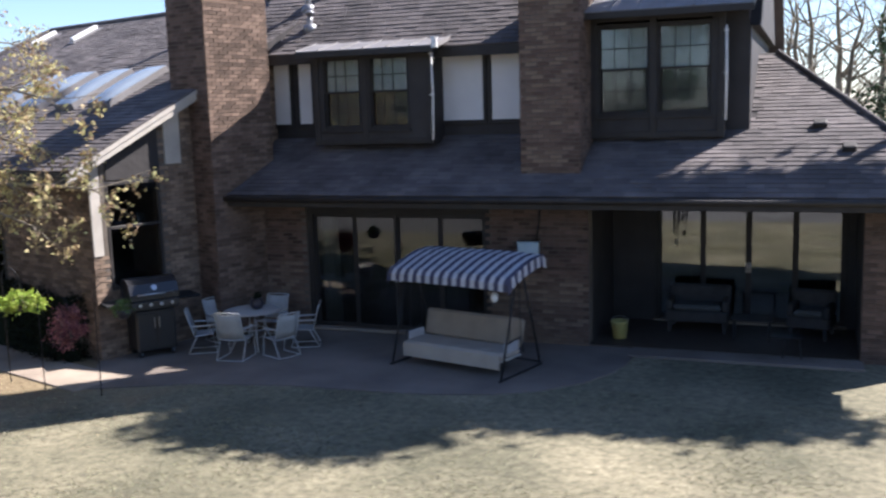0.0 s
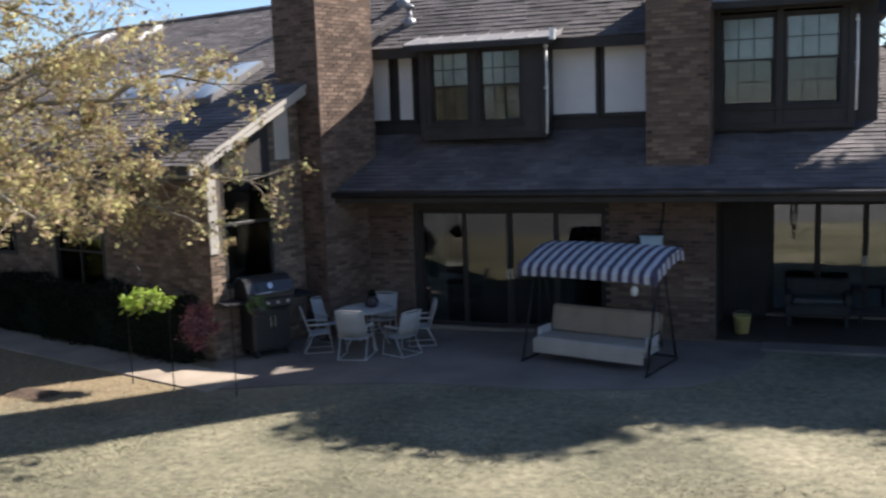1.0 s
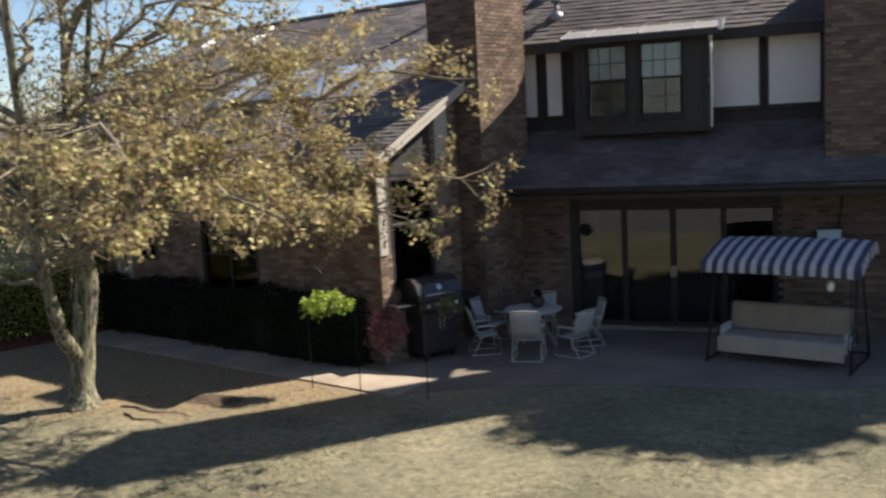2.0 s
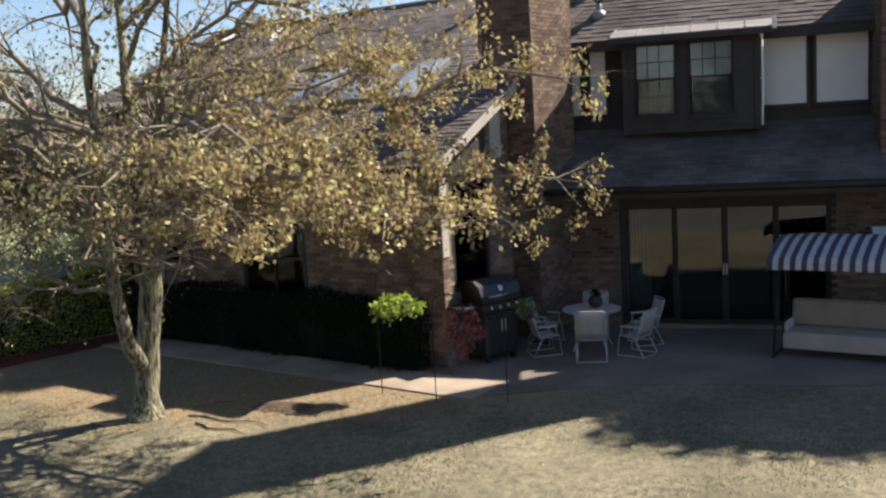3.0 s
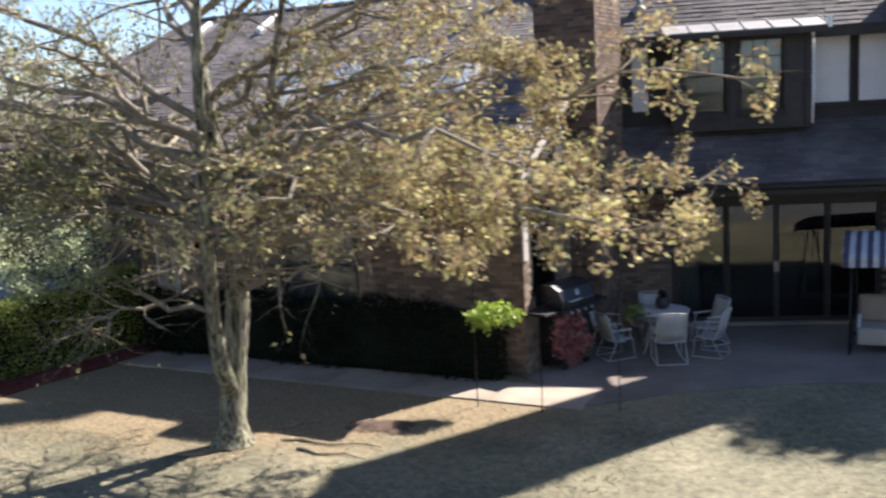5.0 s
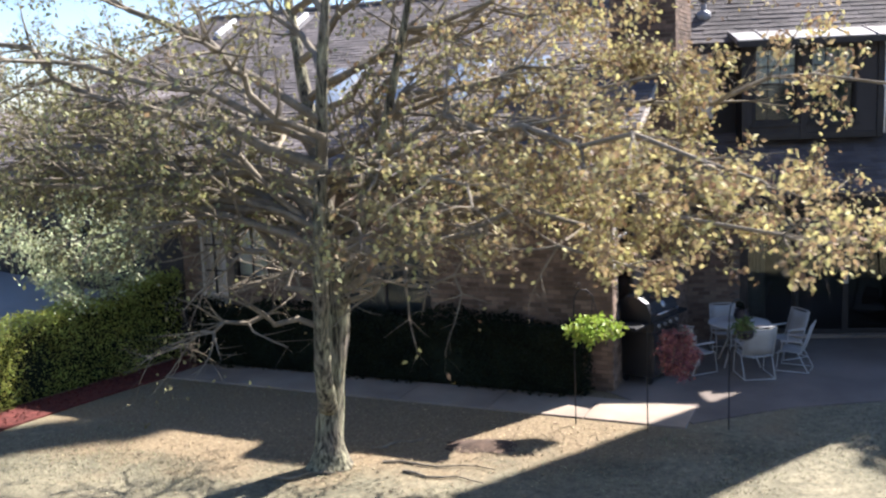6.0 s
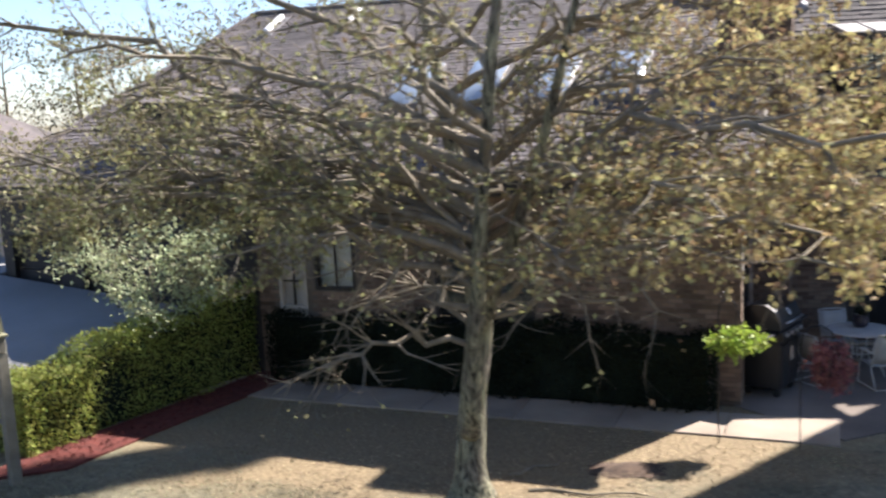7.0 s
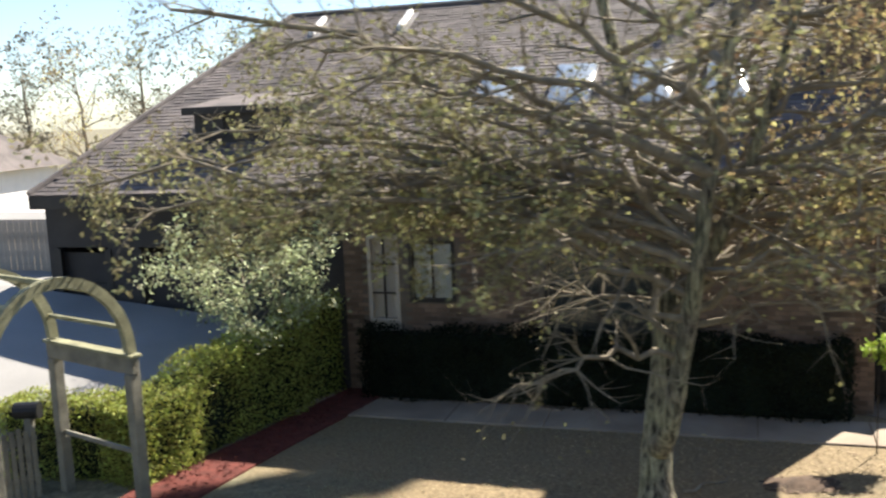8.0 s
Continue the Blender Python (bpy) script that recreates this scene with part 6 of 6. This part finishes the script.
def bare_tree(name, label, x, y, h, seed, leaves=0, mat=None, leaf=0.12):
    t_ = thing(name, label, "tree", pose(x, y, 0))
    r_ = random.Random(seed)
    s = Shape()
    tw = []
    pts = curve_pts((0, 0, 0), (r_.uniform(-0.6, 0.6), r_.uniform(-0.6, 0.6), h * 0.8), 0, 9, seed, 0.1)
    s.tube(pts, [0.02 * h * (1 - 0.85 * i / 8) for i in range(9)], 9)
    part("trunk", s, MOSS, t_, smooth=True)
    s = Shape()
    for i in range(2, 9):
        for _ in range(3):
            a = r_.uniform(0, 6.28)
            grow(s, pts[i], (math.cos(a), math.sin(a), r_.uniform(0.4, 1.0)), h * r_.uniform(0.18, 0.34), 0.008 * h * (1 - 0.8 * i / 9), r_, 2, tw, 0.22, 0.06, 5, 5)
    part("limb", s, MOSS, t_)
    if leaves:
        q = np.random.default_rng(seed)
        pp = [np.array(p) + q.normal(0, 0.25, 3) for w_ in tw for p in w_ for _ in range(leaves)]
        quick_mesh("crown", leaf_cloud(pp, q.uniform(0.6, 1.3, len(pp)) * leaf, q, 0.2), mat, t_, kind="stuff")
    return t_


for i, (x, y, h) in enumerate(((3.4, 39, 10), (4.9, 36, 9.5), (4.0, 46, 12), (6.2, 41, 11), (7.8, 36, 10), (5.2, 52, 13), (2.4, 50, 11), (11, 40, 11))):
    bare_tree("bare_tree", "leafless winter tree behind the house", x, y, h, 80 + i)
bare_tree("evergreen_tree", "dark evergreen tree behind the house", 7.3, 33.5, 6.0, 90, 6, EVERGREEN, 0.16)
bare_tree("evergreen_tree", "dark evergreen tree behind the house", 16.5, 32.0, 6.5, 91, 6, EVERGREEN, 0.16)
for i, (x, y, h) in enumerate(((-33, 52, 9), (-46, 56, 10), (-26, 60, 10), (-55, 40, 9))):
    bare_tree("bare_tree", "leafless winter tree beyond the driveway", x, y, h, 100 + i, 1, LEAF, 0.15)
# unseen trees added behind the viewpoint to darken reflections in the glass
for i, (x, y, h) in enumerate(((-14, -22, 10), (-4, -20, 11), (7, -23, 10), (15, -19, 9), (-24, -21, 10), (-20, -7, 8), (-25, -11, 9), (-16, -11, 8))):
    bare_tree("reflected_tree", "unseen leafy tree added for the glass to reflect", x, y, h, 120 + i, 5, EVERGREEN, 0.22)

for i, (x, y, h) in enumerate(((-75, 62, 11), (-66, 70, 12), (-58, 64, 10), (-51, 72, 12), (-43, 68, 11), (-37, 74, 12), (-30, 70, 11), (-84, 74, 13), (-62, 52, 10))):
    bare_tree("bare_tree", "leafless winter tree beyond the neighbour's house", x, y, h, 150 + i, 1, FAR_LEAF, 0.28)

# unseen evergreen added beside the far end of the house, crown placed to shade the lawn
ev = thing("evergreen_tree", "unseen evergreen added beside the house, its high crown shading the lawn", "tree", pose(8.1, 21.9, 0))
part("trunk", Shape().tube([(0, 0, 0), (0.05, 0, 4), (-0.1, 0, 8), (-0.2, 0, 10.9)], [0.15, 0.13, 0.10, 0.03], 12), BARK, ev, smooth=True)
s = Shape()
for k_, (x, z) in enumerate(((-3.6, 10.9), (-2.8, 11.3), (1.2, 10.5), (2.8, 10.5), (0.3, 10.7), (-3.9, 10.5))):
    s.tube(curve_pts((-0.1, 0, 8.9 + 0.1 * k_), (x, -1.9 if x < 0 else 0.3 * math.sin(k_), z), 0.2, 7, 300 + k_, 0.05), [0.05 - 0.006 * j for j in range(7)], 6)
part("limb", s, MOSS, ev)
blob_foliage(ev, (-3.2, -1.0, 10.6), (1.9, 1.6, 0.6), 15000, EVERGREEN, 41, 0.28, "crown", 0.2, clumps=70)
blob_foliage(ev, (0.4, 0.35, 10.5), (3.3, 0.95, 0.4), 17000, EVERGREEN, 42, 0.28, "crown", 0.2, clumps=80)

# unseen tall pine added behind the house, crown far above the ridge, shading mulch and lawn
pine = thing("pine_tree", "unseen bare-trunked pine added behind the house to cast shade", "tree", pose(-0.95, 28.9, 0))
part("trunk", Shape().tube([(0, 0, 0), (0.06, 0, 8), (-0.05, -0.1, 15), (0.0, -0.3, 21.3)], [0.30, 0.25, 0.18, 0.05], 14), BARK, pine, smooth=True)
s = Shape()
for k_, (x, y) in enumerate(((0.95, -0.6), (-0.2, -1.0), (-1.2, -1.5), (-1.9, -1.9))):
    s.tube(curve_pts((0, -0.2, 19.2 + 0.25 * k_), (x, y, 20.85), 0.2, 7, 330 + k_, 0.05), [0.06 - 0.007 * j for j in range(7)], 6)
part("limb", s, MOSS, pine)
for k_, (x, y, rx, ry) in enumerate(((0.75, -0.62, 0.75, 0.42), (-0.20, -0.95, 0.85, 0.50), (-1.10, -1.48, 0.80, 0.40), (-2.2, -2.05, 0.75, 0.35))):
    blob_foliage(pine, (x, y, 20.9), (rx, ry, 0.28), 4200, EVERGREEN, 60 + k_, 0.22, "crown", 0.2, clumps=24)

# ---- lawn detail ----
rnd = np.random.default_rng(17)
n = 190000
px = rnd.uniform(-19, 8.0, n)
py = 6.2 + rnd.random(n) ** 0.8 * 9.5
local_x = (px + 8.0) * math.cos(radians(17)) - (py - 15.0) * math.sin(radians(17))
local_y = (px + 8.0) * math.sin(radians(17)) + (py - 15.0) * math.cos(radians(17))
patio = np.interp(px, [p[0] for p in edge[2:11]], [p[1] for p in edge[2:11]], left=99, right=17.6)
keep = ((px < -7.0) & (local_y < -1.32)) | ((px >= -7.0) & (py < patio - 0.03))
bare = np.hypot((px + 10.6) * 0.22, (py - 13.6) * 0.40) + 0.25 * np.sin(px * 2.3) * np.cos(py * 2.9)
keep &= (bare > 0.95) | (rnd.random(n) < 0.12)
keep &= ~((px < -15.8) & (py > 13.2))
px, py = px[keep], py[keep]
n = len(px)
hgt = rnd.uniform(0.008, 0.026, n) * (1 + 0.5 * np.sin(px * 1.7) * np.sin(py * 1.3))
ang = rnd.uniform(0, 6.28, n)
lean = rnd.normal(0, 0.025, (n, 2))
wd = rnd.uniform(0.004, 0.009, n)
a = np.stack([px - np.cos(ang) * wd, py - np.sin(ang) * wd, np.full(n, -0.01)], 1)
b = np.stack([px + np.cos(ang) * wd, py + np.sin(ang) * wd, np.full(n, -0.01)], 1)
c = np.stack([px + lean[:, 0], py + lean[:, 1], hgt], 1)
sh = Shape()
sh.v = [tuple(q) for q in np.stack([a, b, c], 1).reshape(-1, 3)]
sh.f = [(3 * i, 3 * i + 1, 3 * i + 2) for i in range(n)]
tagged(quick_mesh("grass", sh, BLADE), "short dormant straw-coloured grass blades", "grass", kind="stuff")

n = 10000
q = np.stack([rnd.normal(-10.8, 2.6, n), rnd.normal(13.0, 1.1, n), rnd.uniform(0.012, 0.03, n)], 1)
ly = (q[:, 0] + 8.0) * math.sin(radians(17)) + (q[:, 1] - 15.0) * math.cos(radians(17))
q = q[(ly < -1.32) | (rnd.random(n) < 0.04)]
sh = leaf_cloud(q, rnd.uniform(0.02, 0.055, len(q)), rnd, 0.0, 0.4)
sh.v = [(x, y, max(0.008, min(z, 0.022))) for x, y, z in sh.v]
tagged(quick_mesh("leaf_litter", sh, LITTER), "fallen leaves and pine straw under the tree", "leaf litter", kind="stuff")
n = 2600
q = np.stack([rnd.uniform(-18.5, -15.9, n), rnd.uniform(13.0, 18.2, n), rnd.uniform(0.03, 0.05, n)], 1)
q = q[np.abs((q[:, 0] + 16.85) - (q[:, 1] - 15) * 0.5) < 0.42]
tagged(quick_mesh("mulch_chips", leaf_cloud(q, rnd.uniform(0.04, 0.09, len(q)), rnd, 0.0, 0.35), MULCH), "red bark chips on the mulch bed", "bark chips", kind="stuff")

hole = thing("dirt_mound", "dark patch of dug soil in the straw", "soil patch", pose(-9.97, 12.76, 0))
mo = Shape()
nn = 13
for i in range(nn):
    for j in range(nn):
        x, y = (i / 6 - 1) * 0.48, (j / 6 - 1) * 0.26
        r_ = math.hypot(x / 0.48, y / 0.26)
        mo.v.append((x + 0.03 * noise.noise((x * 9, y * 9, 1)), y, max(-0.02, 0.07 * (1 - r_) + 0.035 * noise.noise((x * 7, y * 7, 4)))))
mo.f = [(i * nn + j, (i + 1) * nn + j, (i + 1) * nn + j + 1, i * nn + j + 1) for i in range(nn - 1) for j in range(nn - 1)]
part("soil", mo, material("dark soil", (0.07, 0.045, 0.03), 0.95, var=0.4, scale=6, fine=40, bump=0.8), hole, smooth=True)
rt2 = random.Random(3)
for k_, (x, y, ang_, L_) in enumerate(((-11.2, 12.1, -8, 1.5), (-10.9, 11.75, -14, 1.1), (-12.5, 11.5, 20, 0.9), (-11.45, 12.6, 30, 0.8))):
    r_ = thing("fallen_branch", "thin fallen branch or root on the ground", "branch", pose(x, y, 0.012, 0, 0, ang_), "fallen branches")
    part("stick", Shape().tube([(L_ * i / 6, 0.06 * math.sin(i * 1.7 + k_), 0.012) for i in range(7)], [0.022 * (1 - 0.7 * i / 6) for i in range(7)], 6), MOSS, r_)

# ---- bricks and shingles ----
bricks(w, Matrix(), -7.15, 0.12, 0.0, 2.60, lambda x, z: not (DOOR[0] - 0.02 < x < DOOR[1] + 0.02 and z < DOOR[3] + 0.05), single=290)
bricks(w3, Matrix(), 4.6, 6.0, 0.0, 2.60)
bricks(ww, Matrix(), -8.30, -0.10, 0.0, 3.20, lambda x, z: not any(h[0] - 0.1 < x < h[1] + 0.1 and h[2] - 0.04 < z < h[3] + 0.04 for h in HOLES))
bricks(gw, pose(-0.10, 0, 0, 0, 0, 90), WY, 5.0, 0.0, 5.4, lambda y, z: z < under(y) - 0.05 and not (0.36 < y < 1.64 and z > 1.2) and not (1.7 < y < 2.1 and z > 3.42) and not (y < 0.32 and z > 1.88))
shingles(roof1, (LEFT_X, EY, EZ), (1, 0, 0), up_v, RIGHT_X - LEFT_X, 5.6, in_lower, single=(9.9, 12.2, 0.3, 2.2))
u2 = Vector((0, 1, VS)).normalized()
shingles(roof2, (UX0, VY, VZ), (1, 0, 0), u2, UX1 - UX0, (RIDGE_Y - VY) / u2.y, lambda x, d: x + UX0 < CUT_X or VY + d * u2.y > CUT_Y + 0.1, single=(5.0, 7.6, 0.2, 1.4), seed=5)
u3 = Vector((0, 1, RS)).normalized()
shingles(roof3, (WX0, WE, wz(WE)), (1, 0, 0), u3, WX1 - WX0, (WR - WE) / u3.y,
         lambda x, d: x + WX0 > WX0 + (HIP_X - WX0) * d * u3.y / (WR - WE) + 0.05 and not (-0.7 < x + WX0 < 0.55 and 2.3 < WE + d * u3.y < 4.0), single=(12.6, 15.2, 0.1, 1.6), seed=6)
